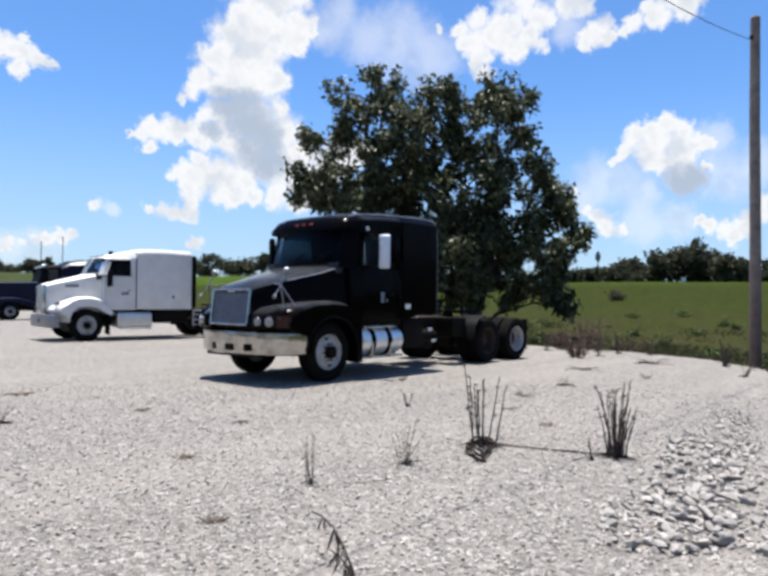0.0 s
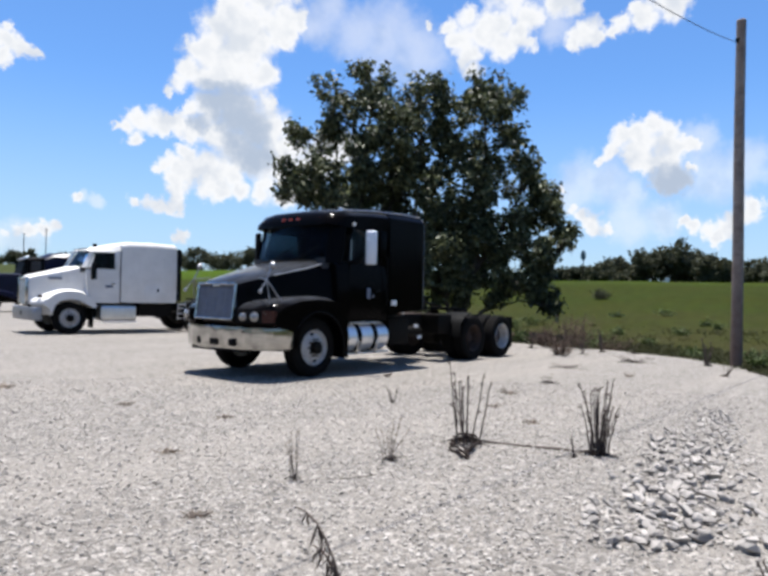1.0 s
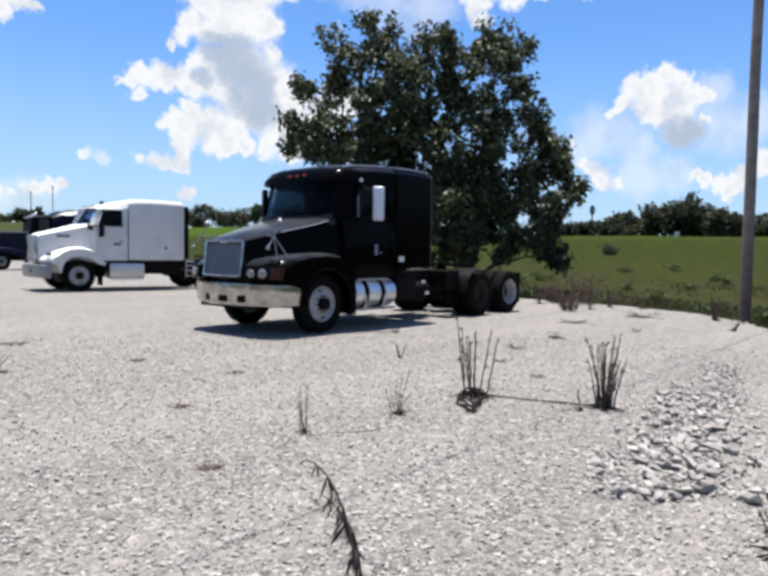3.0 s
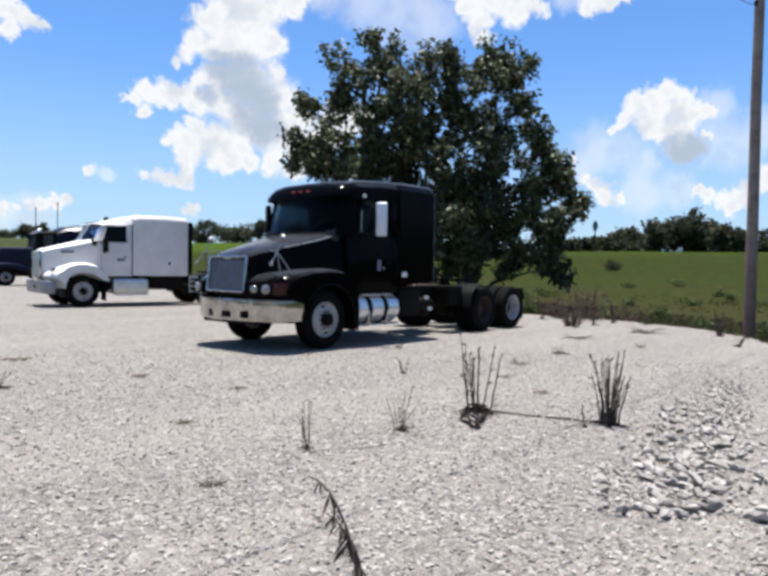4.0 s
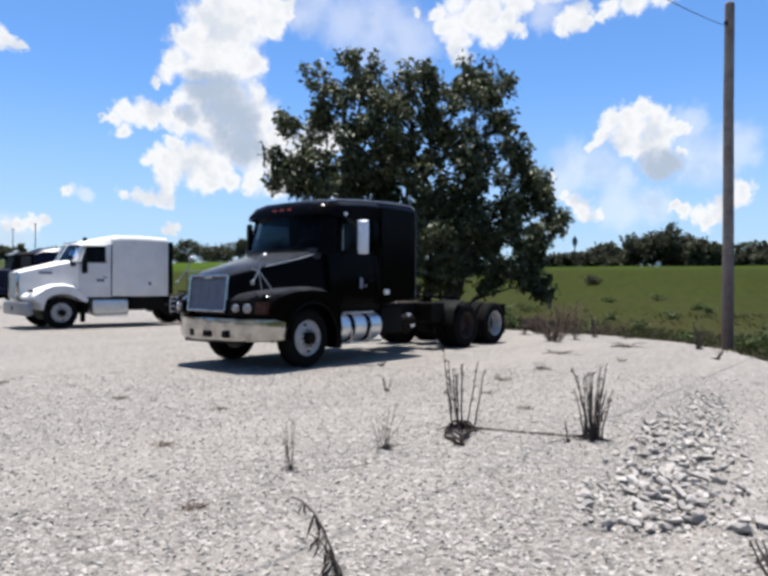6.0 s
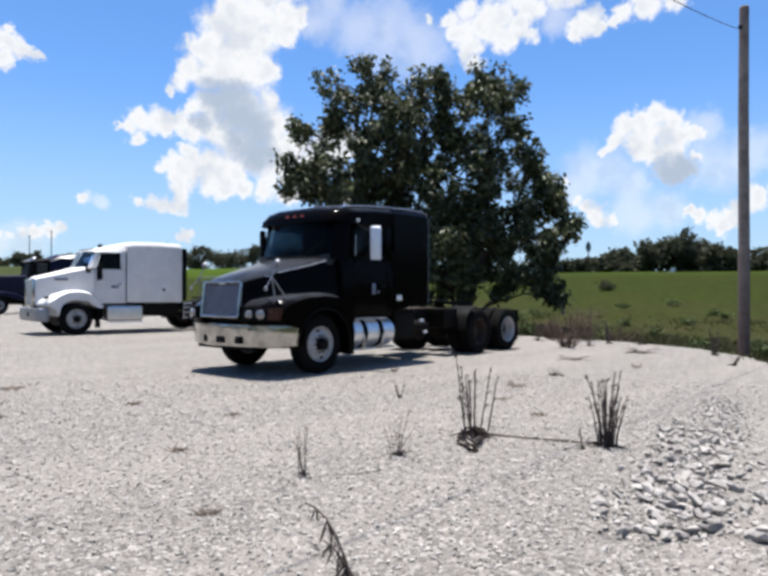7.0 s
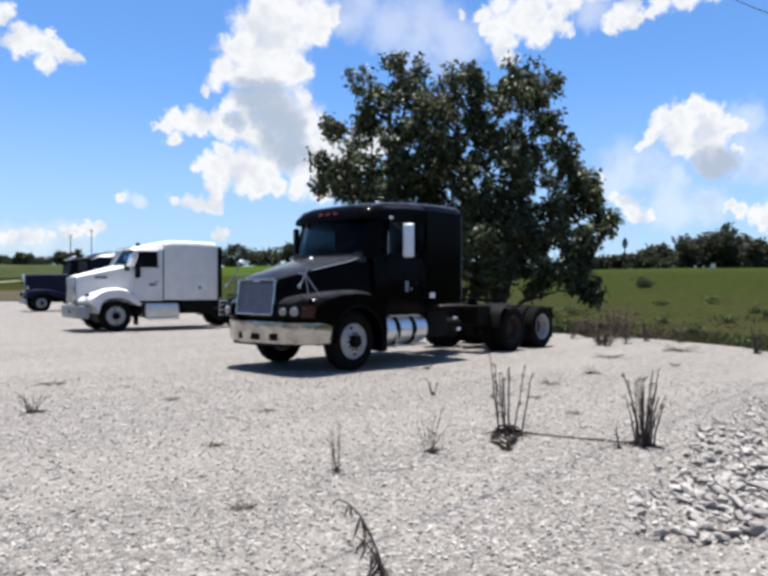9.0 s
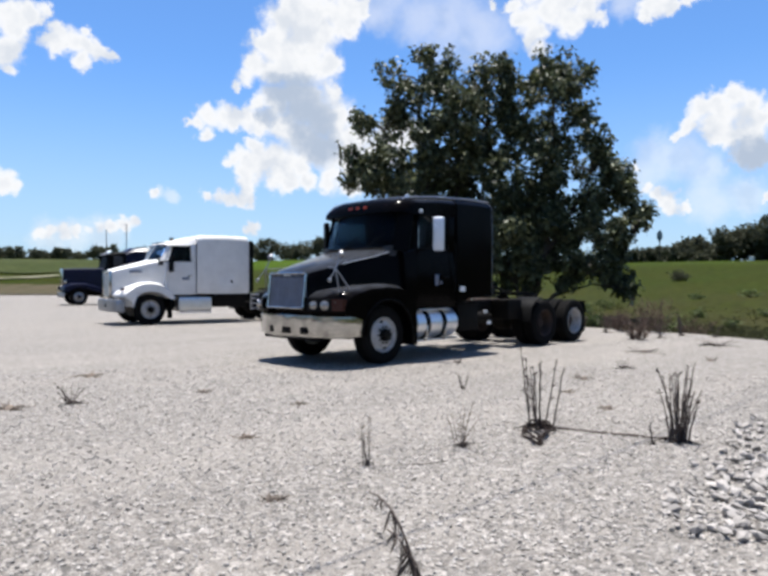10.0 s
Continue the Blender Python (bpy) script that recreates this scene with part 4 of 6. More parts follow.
    # pale tube stands in for the paint's highlight down the sleeper's rear edge
    for s in (-1, 1):
        part("rear_edge_trim", tube([(3.0, s * 1.205, 1.2), (3.0, s * 1.205, 2.5), (3.0, s * 1.195, 2.94), (3.0, s * 1.08, 3.06)], 0.008, 6), DULL, t)
    # thin bright strips added to imitate sunlit highlights on roof edge and hood crease
    for s in (-1, 1):
        part("roof_rail", tube([(0.62, s * 0.93, 2.955), (0.85, s * 0.99, 3.0), (1.4, s * 1.04, 3.045), (1.88, s * 1.065, 3.06), (2.4, s * 1.09, 3.078), (2.97, s * 1.09, 3.07)], 0.013, 6), ALUMINIUM, t)
        part("hood_trim", tube([(-0.6, s * 0.685, 1.743), (0.0, s * 0.835, 1.883), (0.3, s * 0.91, 1.973)], 0.009, 6), ALUMINIUM, t)
    # roof marker lamps, horns, aerial stub
    for y in (-0.72, -0.2, 0.0, 0.2, 0.72):
        x = 0.425 + 0.03 * (y / 0.7) ** 2
        part("marker_lamp", box(x - 0.06, x + 0.05, y - 0.05, y + 0.05, 2.80, 2.845, 0.014), RED if abs(y) < 0.5 else AMBER, t, "small red roof marker lamp")
    part("side_marker", box(0.86, 0.93, -1.165, -1.13, 2.70, 2.76, 0.01), STICKER, t)
    part("roof_knob", lathe([(2.98, 0.05), (3.06, 0.04), (3.075, 0.015)], 12, axis="z", at=(0.95, -0.75, 0)), ALUMINIUM, t)
    part("roof_knob", lathe([(3.0, 0.03), (3.12, 0.02)], 10, axis="z", at=(0.9, -0.25, 0)), ALUMINIUM, t)
    for s, shell in ((-1, MIRROR_SHELL), (1, BLACK_TRIM)):
        m = thing("door_mirror")
        m.parent = t
        bm = box(-0.05, 0.05, -0.10, 0.10, -0.31, 0.31, 0.04, 3)
        bmesh.ops.transform(bm, matrix=pose(1.06 if s < 0 else 0.80, s * 1.43, 2.305 if s < 0 else 2.36, 0, 0, s * -28), verts=bm.verts)
        head = part("mirror_head", bm, shell, m, "pale mirror shell" if s < 0 else "black mirror shell")
        for z in (2.1, 2.52):
            part("mirror_arm", tube([(0.95, s * 1.14, z + (0.12 if z > 2.3 else -0.1)), (0.99 if s < 0 else 0.85, s * 1.3, z), (1.04 if s < 0 else 0.80, s * 1.40, z)], 0.014, 8), BLACK_TRIM, m)
    # tanks, steps, battery box, skirts
    for s in (-1, 1):
        fuel_tank(t, 0.76, 1.93, s * 0.92, 0.655, 0.275, TANK, (1.06, 1.52))
        step = thing("step")
        step.parent = t
        part("tread", box(0.78, 2.0, s * 1.02 - 0.11, s * 1.02 + 0.11, 0.335, 0.372, 0.01), ALUMINIUM, step)
        for x in (1.02, 1.55):
            part("bracket", tube([(x, s * 0.9, 0.38), (x, s * 1.16, 0.36), (x, s * 1.20, 0.55), (x, s * 1.19, 0.66)], 0.02, 6), ALUMINIUM, step)
        part("upper_tread", box(0.85, 1.72, s * 1.05 - 0.10, s * 1.05 + 0.10, 0.905, 0.93, 0.008), ALUMINIUM, step)
        part("side_skirt", slab([(0.70, 1.0), (1.88, 1.0), (1.88, 0.955), (0.70, 0.955)], s * 1.0, s * 1.15, 0.01), BLACK_TRIM, t)
    bx = thing("battery_box")
    bx.parent = t
    part("case", box(2.12, 2.78, -1.02, -0.48, 0.46, 0.98, 0.03), STEEL, bx)
    part("cover", box(2.10, 2.80, -1.04, -0.46, 0.98, 1.02, 0.012), BLACK_TRIM, bx)
    part("air_tank", lathe([(2.9, 0.05), (2.93, 0.12), (3.6, 0.12), (3.63, 0.05)], 20, axis="x", at=(0, -0.62, 0.68)), STEEL, t)
    part("air_tank", lathe([(2.3, 0.05), (2.33, 0.14), (3.4, 0.14), (3.43, 0.05)], 20, axis="x", at=(0, 0.66, 0.66)), STEEL, t)
    # deck behind the sleeper
    part("deck_plate", box(3.1, 4.35, -0.48, 0.48, 1.03, 1.06, 0.006), RUST, t)
    for x, y, z, w in ((2.75, -0.85, 1.12, 0.10), (3.07, -0.98, 0.82, 0.12), (3.2, -0.98, 0.58, 0.12), (2.60, -1.0, 1.10, 0.06)):
        part("reflector_plate", box(x - w / 2, x + w / 2, y - 0.012, y + 0.012, z - 0.03, z + 0.03, 0.004), STICKER, t)
    part("hose_bracket", box(3.12, 3.2, -0.2, 0.2, 1.05, 1.5, 0.01), STEEL, t)
    for k, y in enumerate((-0.12, 0.0, 0.12)):
        part("air_hose", tube([(3.12, y, 1.45), (3.4, y * 1.6, 1.22), (3.9, y * 2, 1.12), (4.6, y * 2, 1.12)], 0.018, 6), BLACK_TRIM, t)
    for s in (-1, 1):
        # half wing ahead of the drive axles, mud flap behind
        part("quarter_fender", slab([(4.42, 0.55), (4.46, 0.85), (4.62, 1.02), (4.9, 1.10), (4.9, 1.085), (4.63, 1.005), (4.475, 0.84), (4.435, 0.55)], s * 0.60, s * 1.2, 0.004), BLACK_TRIM, t)
        part("mud_flap", box(6.965, 6.98, s * 0.56, s * 1.12, 0.22, 0.95, 0.004), BLACK_TRIM, t)
        part("flap_bar", tube([(6.98, s * 0.4, 0.96), (6.98, s * 1.13, 0.96)], 0.02, 6), STEEL, t)
        part("tail_lamp", lathe([(7.02, 0.055), (7.045, 0.05)], 14, axis="x", at=(0, s * 0.55, 0.86)), RED, t)
    part("tandem_cover", box(3.95, 4.46, -0.95, -0.50, 0.62, 1.05, 0.02), STEEL, t)
    fifth_wheel(t, 5.6)
    return t


black_tractor()


def white_tractor(m):
    t = thing("semi_tractor", m, label="white sleeper tractor with a sloped hood parked on gravel", category="truck")
    frame_and_axles(t, 7.2, -0.85, (4.45, 5.77))
    hood = part("hood", body([(-1.06, [(0, 1.80), (0.36, 1.79), (0.46, 1.75), (0.48, 1.5), (0.48, 0.95)]), (-0.95, [(0, 1.86), (0.40, 1.85), (0.51, 1.80), (0.53, 1.5), (0.53, 0.95)]),
                              (-0.2, [(0, 2.07), (0.52, 2.05), (0.65, 1.98), (0.68, 1.5), (0.68, 0.95)]), (0.35, [(0, 2.22), (0.66, 2.20), (0.82, 2.12), (0.86, 1.5), (0.86, 0.95)]),
                              (0.62, [(0, 2.26), (0.78, 2.24), (0.95, 2.16), (1.0, 1.5), (1.0, 0.97)])]), WHITE, t)
    g = thing("grille")
    g.parent = t
    part("grille_screen", box(-1.10, -1.055, -0.40, 0.40, 0.98, 1.74, 0.01), GRILLE, g)
    for y in (-0.42, 0.42):
        part("grille_surround", box(-1.135, -1.05, y - 0.03, y + 0.03, 0.95, 1.78, 0.015), CHROME, g)
    for z in (0.96, 1.765):
        part("grille_surround", box(-1.135, -1.05, -0.39, 0.39, z - 0.03, z + 0.03, 0.015), CHROME, g)
    for k in range(9):
        y = -0.32 + 0.08 * k
        part("grille_bar", tube([(-1.11, y, 1.0), (-1.11, y, 1.73)], 0.012, 6), ALUMINIUM, g)
    profile = [(-1.02, 0.92), (-1.05, 1.0), (-1.0, 1.10), (-0.8, 1.20), (-0.55, 1.33), (-0.25, 1.42), (0.05, 1.44), (0.35, 1.38), (0.60, 1.22), (0.78, 1.0), (0.86, 0.86), (0.72, 0.84)]
    profile += arc(0, 0.51, 0.66, 32, 172, 12)[1:] + [(-0.72, 0.80), (-0.9, 0.86)]
    for s in (-1, 1):
        part("fender", fender_skin(s, 1.2, 0.45, profile, 0.22), WHITE, t)
        lamp = part("headlight_pod", lathe([(-0.07, 0.04), (-0.055, 0.085), (0.02, 0.105), (0.10, 0.10)], 20, axis="x", at=(-0.80, s * 0.78, 1.13)), WHITE, t)
        part("headlight", lathe([(-0.092, 0.03), (-0.084, 0.065), (-0.07, 0.078)], 20, axis="x", at=(-0.80, s * 0.78, 1.13)), LAMP, lamp)
        part("turn_signal", box(-0.92, -0.80, s * 0.95, s * 1.03, 1.16, 1.24, 0.02), AMBER, t)
        part("mud_flap", box(0.70, 0.73, s * 0.75, s * 1.18, 0.20, 0.88, 0.005), BLACK_TRIM, t)
        door = thing("door")
        door.parent = t
        part("door_skin", loft([[(0.62, s * 1.135, 1.02), (0.62, s * 1.165, 1.5), (0.62, s * 1.14, 2.12)], [(1.52, s * 1.135, 1.02), (1.52, s * 1.165, 1.5), (1.52, s * 1.145, 2.12)]], caps=False, closed=False), WHITE, door)
        pane = loft([[(0.50, s * 1.085, 2.15), (1.46, s * 1.133, 2.15), (1.46, s * 1.12, 2.15), (0.50, s * 1.07, 2.15)], [(0.72, s * 1.07, 2.66), (1.46, s * 1.115, 2.68), (1.46, s * 1.10, 2.68), (0.72, s * 1.055, 2.66)]])
        part("side_window", pane, SCREEN, door).visible_shadow = False
        part("window_frame", tube([(0.64, s * 1.13, 2.14), (0.77, s * 1.10, 2.64), (1.48, s * 1.115, 2.66), (1.49, s * 1.135, 2.14), (0.64, s * 1.13, 2.14)], 0.02, 6), BLACK_TRIM, door)
        part("door_handle", box(1.34, 1.48, s * 1.165, s * 1.19, 1.62, 1.67, 0.008), CHROME, door)
        part("door_emblem", box(1.12, 1.40, s * 1.162, s * 1.172, 1.50, 1.60, 0.003), GRILLE, door)
        part("hood_emblem", box(-0.55, -0.15, s * 0.645, s * 0.69, 1.74, 1.82, 0.005), GRILLE, t)
        part("windscreen_pillar", loft([[(0.36, s * 0.94, 2.15), (0.48, s * 1.06, 2.15), (0.60, s * 1.12, 2.15), (0.50, s * 0.94, 2.15)], [(0.66, s * 0.92, 2.74), (0.74, s * 1.02, 2.74), (0.82, s * 1.08, 2.74), (0.76, s * 0.92, 2.74)]]), WHITE, t)
        part("door_pillar", box(1.46, 1.70, s * 1.08, s * 1.14, 2.08, 2.78, 0.015), WHITE, t)
        mirror = thing("door_mirror")
        mirror.parent = t
        bm = box(-0.05, 0.05, -0.10, 0.10, -0.25, 0.25, 0.03, 2)
        bmesh.ops.transform(bm, matrix=pose(0.62, s * 1.40, 2.02, 0, 0, s * -20), verts=bm.verts)
        part("mirror_head", bm, BLACK_TRIM, mirror)
        part("mirror_arm", tube([(0.66, s * 1.14, 2.25), (0.62, s * 1.38, 2.2)], 0.014, 6), BLACK_TRIM, mirror)
        part("mirror_arm", tube([(0.66, s * 1.15, 1.75), (0.62, s * 1.38, 1.85)], 0.014, 6), BLACK_TRIM, mirror)
    part("cab", body([(0.50, [(0, 2.14), (0.9, 2.12), (1.08, 2.08), (1.12, 1.5), (1.1, 1.0)]), (0.75, [(0, 2.14), (0.98, 2.14), (1.12, 2.10), (1.15, 1.5), (1.12, 1.0)]), (1.68, [(0, 2.14), (0.98, 2.14), (1.13, 2.10), (1.155, 1.5), (1.13, 1.0)])]), WHITE, t)
    part("roof", body([(0.56, [(0, 2.76), (0.6, 2.75), (0.92, 2.72), (0.98, 2.69), (0.0, 2.69)]), (0.75, [(0, 2.86), (0.7, 2.85), (0.98, 2.80), (1.06, 2.68), (0.0, 2.69)]),
                       (1.3, [(0, 3.02), (0.75, 3.00), (1.02, 2.94), (1.12, 2.68), (0.0, 2.69)]), (1.72, [(0, 3.12), (0.8, 3.10), (1.06, 3.04), (1.15, 2.68), (0.0, 2.69)])]), WHITE, t)
    n, lowr, upr = 8, [], []
    for k in range(n + 1):
        q = -1 + 2 * k / n
        lowr.append((0.20 + 0.20 * q * q, q * 0.96, 2.17))
        upr.append((0.54 + 0.14 * q * q, q * 0.93, 2.73))
    part("windscreen", loft([lowr + [(x + 0.008, y, z) for x, y, z in reversed(lowr)], upr + [(x + 0.008, y, z) for x, y, z in reversed(upr)]]), SCREEN, t, "dark windscreen").visible_shadow = False
    part("windscreen_post", tube([(0.2, 0, 2.17), (0.535, 0, 2.73)], 0.02, 6), WHITE, t)
    part("dashboard", box(0.35, 0.72, -0.92, 0.92, 2.0, 2.2, 0.03), DARK, t)
    part("cab_rear_wall", box(1.60, 1.63, -1.08, 1.08, 2.0, 2.9), DARK, t)
    for y in (-0.5, 0.5):
        part("seat_back", box(1.32, 1.5, y - 0.24, y + 0.24, 2.05, 2.6, 0.05), DARK, t)
    part("sleeper", body([(1.68, [(0, 3.12), (0.9, 3.11), (1.13, 3.05), (1.19, 2.94), (1.191, 2.88), (1.19, 2.0), (1.19, 1.1), (1.17, 1.04), (0.8, 1.04)]), (1.95, [(0, 3.21), (0.92, 3.20), (1.15, 3.14), (1.21, 3.02), (1.211, 2.95), (1.21, 2.0), (1.21, 1.1), (1.19, 1.02), (0.8, 1.02)]),
                          (2.9, [(0, 3.24), (0.92, 3.23), (1.15, 3.17), (1.21, 3.05), (1.211, 2.95), (1.21, 2.0), (1.21, 1.1), (1.19, 1.02), (0.8, 1.02)]), (3.78, [(0, 3.22), (0.92, 3.21), (1.15, 3.15), (1.21, 3.03), (1.211, 2.95), (1.21, 2.0), (1.21, 1.1), (1.19, 1.02), (0.8, 1.02)]),
                          (3.84, [(0, 3.14), (0.82, 3.12), (1.08, 3.05), (1.16, 2.9), (1.171, 2.84), (1.17, 2.0), (1.17, 1.12), (1.15, 1.05), (0.8, 1.05)])]), WHITE, t)
    part("sleeper_rear_trim", box(3.84, 4.02, -1.2, 1.2, 1.08, 3.0, 0.03), BLACK_TRIM, t)
    for s in (-1, 1):
        part("locker_door", box(2.55, 3.2, s * 1.207, s * 1.218, 1.10, 1.62, 0.008), WHITE, t)
        part("locker_latch", box(3.03, 3.12, s * 1.214, s * 1.228, 1.40, 1.50, 0.006), BLACK_TRIM, t)
        part("seam", box(1.655, 1.675, s * 1.13, s * 1.168, 1.05, 2.75), BLACK_TRIM, t)
        tank = part("fuel_tank", box(0.98, 2.30, s * 0.92 - 0.27, s * 0.92 + 0.27, 0.42, 0.92, 0.10, 4), ALUMINIUM, t, "dull aluminium tank with steps")
        for x in (1.2, 1.62, 2.05):
            part("tank_strap", box(x - 0.03, x + 0.03, s * 0.92 - 0.278, s * 0.92 + 0.278, 0.412, 0.93, 0.10, 3), ALUMINIUM, tank)
        part("step_tread", box(1.02, 2.28, s * 1.13, s * 1.22, 0.36, 0.40, 0.008), ALUMINIUM, tank)
        part("toolbox", box(2.42, 3.75, s * 0.55, s * 1.05, 0.55, 1.0, 0.03), STEEL, t)
        ladder = thing("step_ladder")
        ladder.parent = t
        for z in (0.48, 0.66, 0.84, 0.98):
            part("rung", tube([(3.95, s * 1.12, z), (4.25, s * 1.12, z)], 0.022, 6), ALUMINIUM, ladder)
        for x in (3.95, 4.25):
            part("side_rail", tube([(x, s * 1.12, 0.42), (x, s * 1.12, 1.02)], 0.018, 6), ALUMINIUM, ladder)
        part("quarter_fender", slab([(4.12, 0.40), (4.18, 0.85), (4.36, 1.04), (4.7, 1.12), (4.7, 1.10), (4.37, 1.02), (4.2, 0.84), (4.14, 0.40)], s * 0.60, s * 1.2, 0.004), BLACK_TRIM, t)
        part("mud_flap", box(6.96, 6.98, s * 0.56, s * 1.18, 0.22, 0.95, 0.004), BLACK_TRIM, t)
    bumper = part("bumper", loft([[(x, y, 0.86), (x - 0.03, y, 0.84), (x - 0.04, y, 0.66), (x - 0.02, y, 0.46), (x + 0.06, y, 0.44), (x + 0.06, y, 0.86)] for y, x in
                                  ((-1.2, -0.92), (-1.18, -1.0), (-1.08, -1.10), (-0.8, -1.15), (0, -1.17), (0.8, -1.15), (1.08, -1.10), (1.18, -1.0), (1.2, -0.92))]), DULL, t, "plain grey front bumper")
    part("tow_opening", box(-1.215, -1.15, -0.30, -0.16, 0.60, 0.72, 0.01), BLACK_TRIM, bumper)
    for y in (-0.55, -0.2, 0.0, 0.2, 0.55):
        part("marker_lamp", box(0.60, 0.72, y - 0.04, y + 0.04, 2.80, 2.85, 0.012), AMBER, t)
    part("air_horn", box(0.98, 1.12, -0.34, -0.22, 2.90, 3.10, 0.03), BLACK_TRIM, t)
    part("roof_vent", box(3.1, 3.3, -0.12, 0.12, 3.2, 3.25, 0.02), WHITE, t)
    fifth_wheel(t, 5.5)
    return t


def blue_tractor(m):
    t = thing("semi_tractor", m, label="dark blue long-nosed sleeper tractor parked far back", category="truck")
    frame_and_axles(t, 8.2, -0.8, (6.2, 7.5), front_mat=DULL, dual_mats=(STEEL, STEEL))
    part("hood", body([(-0.78, [(0, 2.10), (0.38, 2.10), (0.46, 2.05), (0.48, 0.95)]), (0.1, [(0, 2.14), (0.46, 2.14), (0.56, 2.08), (0.58, 0.95)]), (1.05, [(0, 2.18), (0.66, 2.17), (0.80, 2.1), (0.84, 0.95)])]), NAVY, t)
    part("grille", box(-0.86, -0.78, -0.44, 0.44, 0.9, 2.12, 0.03), CHROME, t)
    profile = [(-0.95, 0.95), (-0.92, 1.12), (-0.7, 1.25), (-0.3, 1.32), (0.2, 1.32), (0.6, 1.2), (0.95, 0.95), (1.2, 0.72), (1.0, 0.70)] + arc(0, 0.51, 0.64, 28, 150, 10)[1:] + [(-0.75, 0.86)]
    for s in (-1, 1):
        part("fender", fender_skin(s, 1.18, 0.42, profile, 0.12), NAVY, t)
        part("air_cleaner", lathe([(1.3, 0.1), (1.35, 0.19), (2.2, 0.19), (2.25, 0.12), (2.7, 0.10), (2.75, 0.15), (2.85, 0.14)], 20, axis="z", at=(1.15, s * 1.12, 0)), BLACK_TRIM, t)
        part("side_window", box(1.45, 2.0, s * 1.0, s * 1.105, 2.25, 2.8, 0.02), DARK, t)
        part("fuel_tank", lathe([(1.9, 0.2), (1.93, 0.33), (3.5, 0.33), (3.53, 0.2)], 24, axis="x", at=(0, s * 0.88, 0.72)), ALUMINIUM, t)
        part("headlight", box(-0.8, -0.62, s * 0.62, s * 0.85, 1.3, 1.48, 0.03), CHROME, t)
    part("cab", body([(1.0, [(0, 2.2), (0.95, 2.17), (1.02, 1.5), (1.02, 1.0)]), (1.25, [(0, 3.02), (0.8, 2.99), (0.98, 2.9), (1.08, 1.0)]), (2.2, [(0, 3.12), (0.85, 3.09), (1.02, 3.0), (1.09, 1.0)])]), BLACK_TRIM, t)
    part("windscreen", loft([[(1.0, -0.9, 2.24), (1.0, 0.9, 2.24), (1.02, 0.9, 2.24), (1.02, -0.9, 2.24)], [(1.17, -0.85, 2.86), (1.17, 0.85, 2.86), (1.2, 0.85, 2.86), (1.2, -0.85, 2.86)]]), BLACK_TRIM, t)
    part("sun_visor", slab([(1.06, 2.94), (1.3, 3.04), (1.3, 2.98), (1.08, 2.90)], -0.95, 0.95, 0.01), DULL, t)
    for y in (-0.5, 0.0, 0.5):
        part("marker_lamp", lathe([(3.05, 0.05), (3.12, 0.045), (3.14, 0.02)], 12, axis="z", at=(1.42, y, 0)), ALUMINIUM, t)
    part("sleeper", body([(2.2, [(0, 3.1), (0.9, 3.08), (1.12, 2.9), (1.2, 1.1)]), (2.7, [(0, 3.34), (0.9, 3.30), (1.14, 3.1), (1.21, 1.1)]), (4.3, [(0, 3.38), (0.9, 3.34), (1.14, 3.1), (1.21, 1.1)]), (4.38, [(0, 3.30), (0.85, 3.26), (1.1, 3.0), (1.17, 1.1)])]), NAVY, t)
    part("bumper", box(-0.9, -0.8, -1.1, 1.1, 0.46, 0.80, 0.04), DULL, t)
    part("bumper_bracket", box(-0.81, -0.7, -0.5, 0.5, 0.6, 0.78, 0.02), STEEL, t)
    fifth_wheel(t, 6.7)
    return t


def reshape(t, change):
    """Stretches the bodywork of a tractor, not its wheels."""
    for o in t.children_recursive:
        if o.type == "MESH" and not any(q.name.startswith("wheel") for q in (o, o.parent, o.parent.parent or o)):
            for v in o.data.vertices:
                v.co = change(v.co)


reshape(white_tractor(pose(1.99, 12.89, 0, 0, 0, -8)), lambda c: Vector((c.x if c.x < 0.4 else 0.4 + (c.x - 0.4) * 0.905, c.y, c.z if c.z < 2.7 else 2.7 + (c.z - 2.7) * 0.72)))
reshape(blue_tractor(pose(7.35, 33.9, 0, 0, 0, -10)), lambda c: Vector((c.x if c.x < 0.1 else (0.1 + (c.x - 0.1) * 1.6 if c.x < 1.05 else c.x + 0.57), c.y, c.z if c.z < 1 else 1 + (c.z - 1) * 1.14)))


# ---- trees ----
def leaves(centres, per, spread, size, rng, droop=0.3):
    """Many small folded leaves round twig ends, as one mesh's vertices and faces."""
    c = np.repeat(np.array(centres), per, axis=0)
    n = len(c)
    c = c + rng.normal(0, 1, (n, 3)) * spread
    d = rng.normal(0, 1, (n, 3))
    d[:, 2] = d[:, 2] * 0.6 - droop
    d /= np.linalg.norm(d, axis=1)[:, None]
    w = np.cross(d, rng.normal(0, 1, (n, 3)))
    w /= np.linalg.norm(w, axis=1)[:, None]
    k = np.cross(d, w)
    L = size * rng.uniform(0.6, 1.35, (n, 1))
    v = np.stack([c, c + d * L * 0.5 + w * L * 0.28 + k * L * 0.08, c + d * L, c + d * L * 0.5 - w * L * 0.28 + k * L * 0.08], 1).reshape(-1, 3)
    f = np.arange(n * 4).reshape(-1, 4)
    return v, f


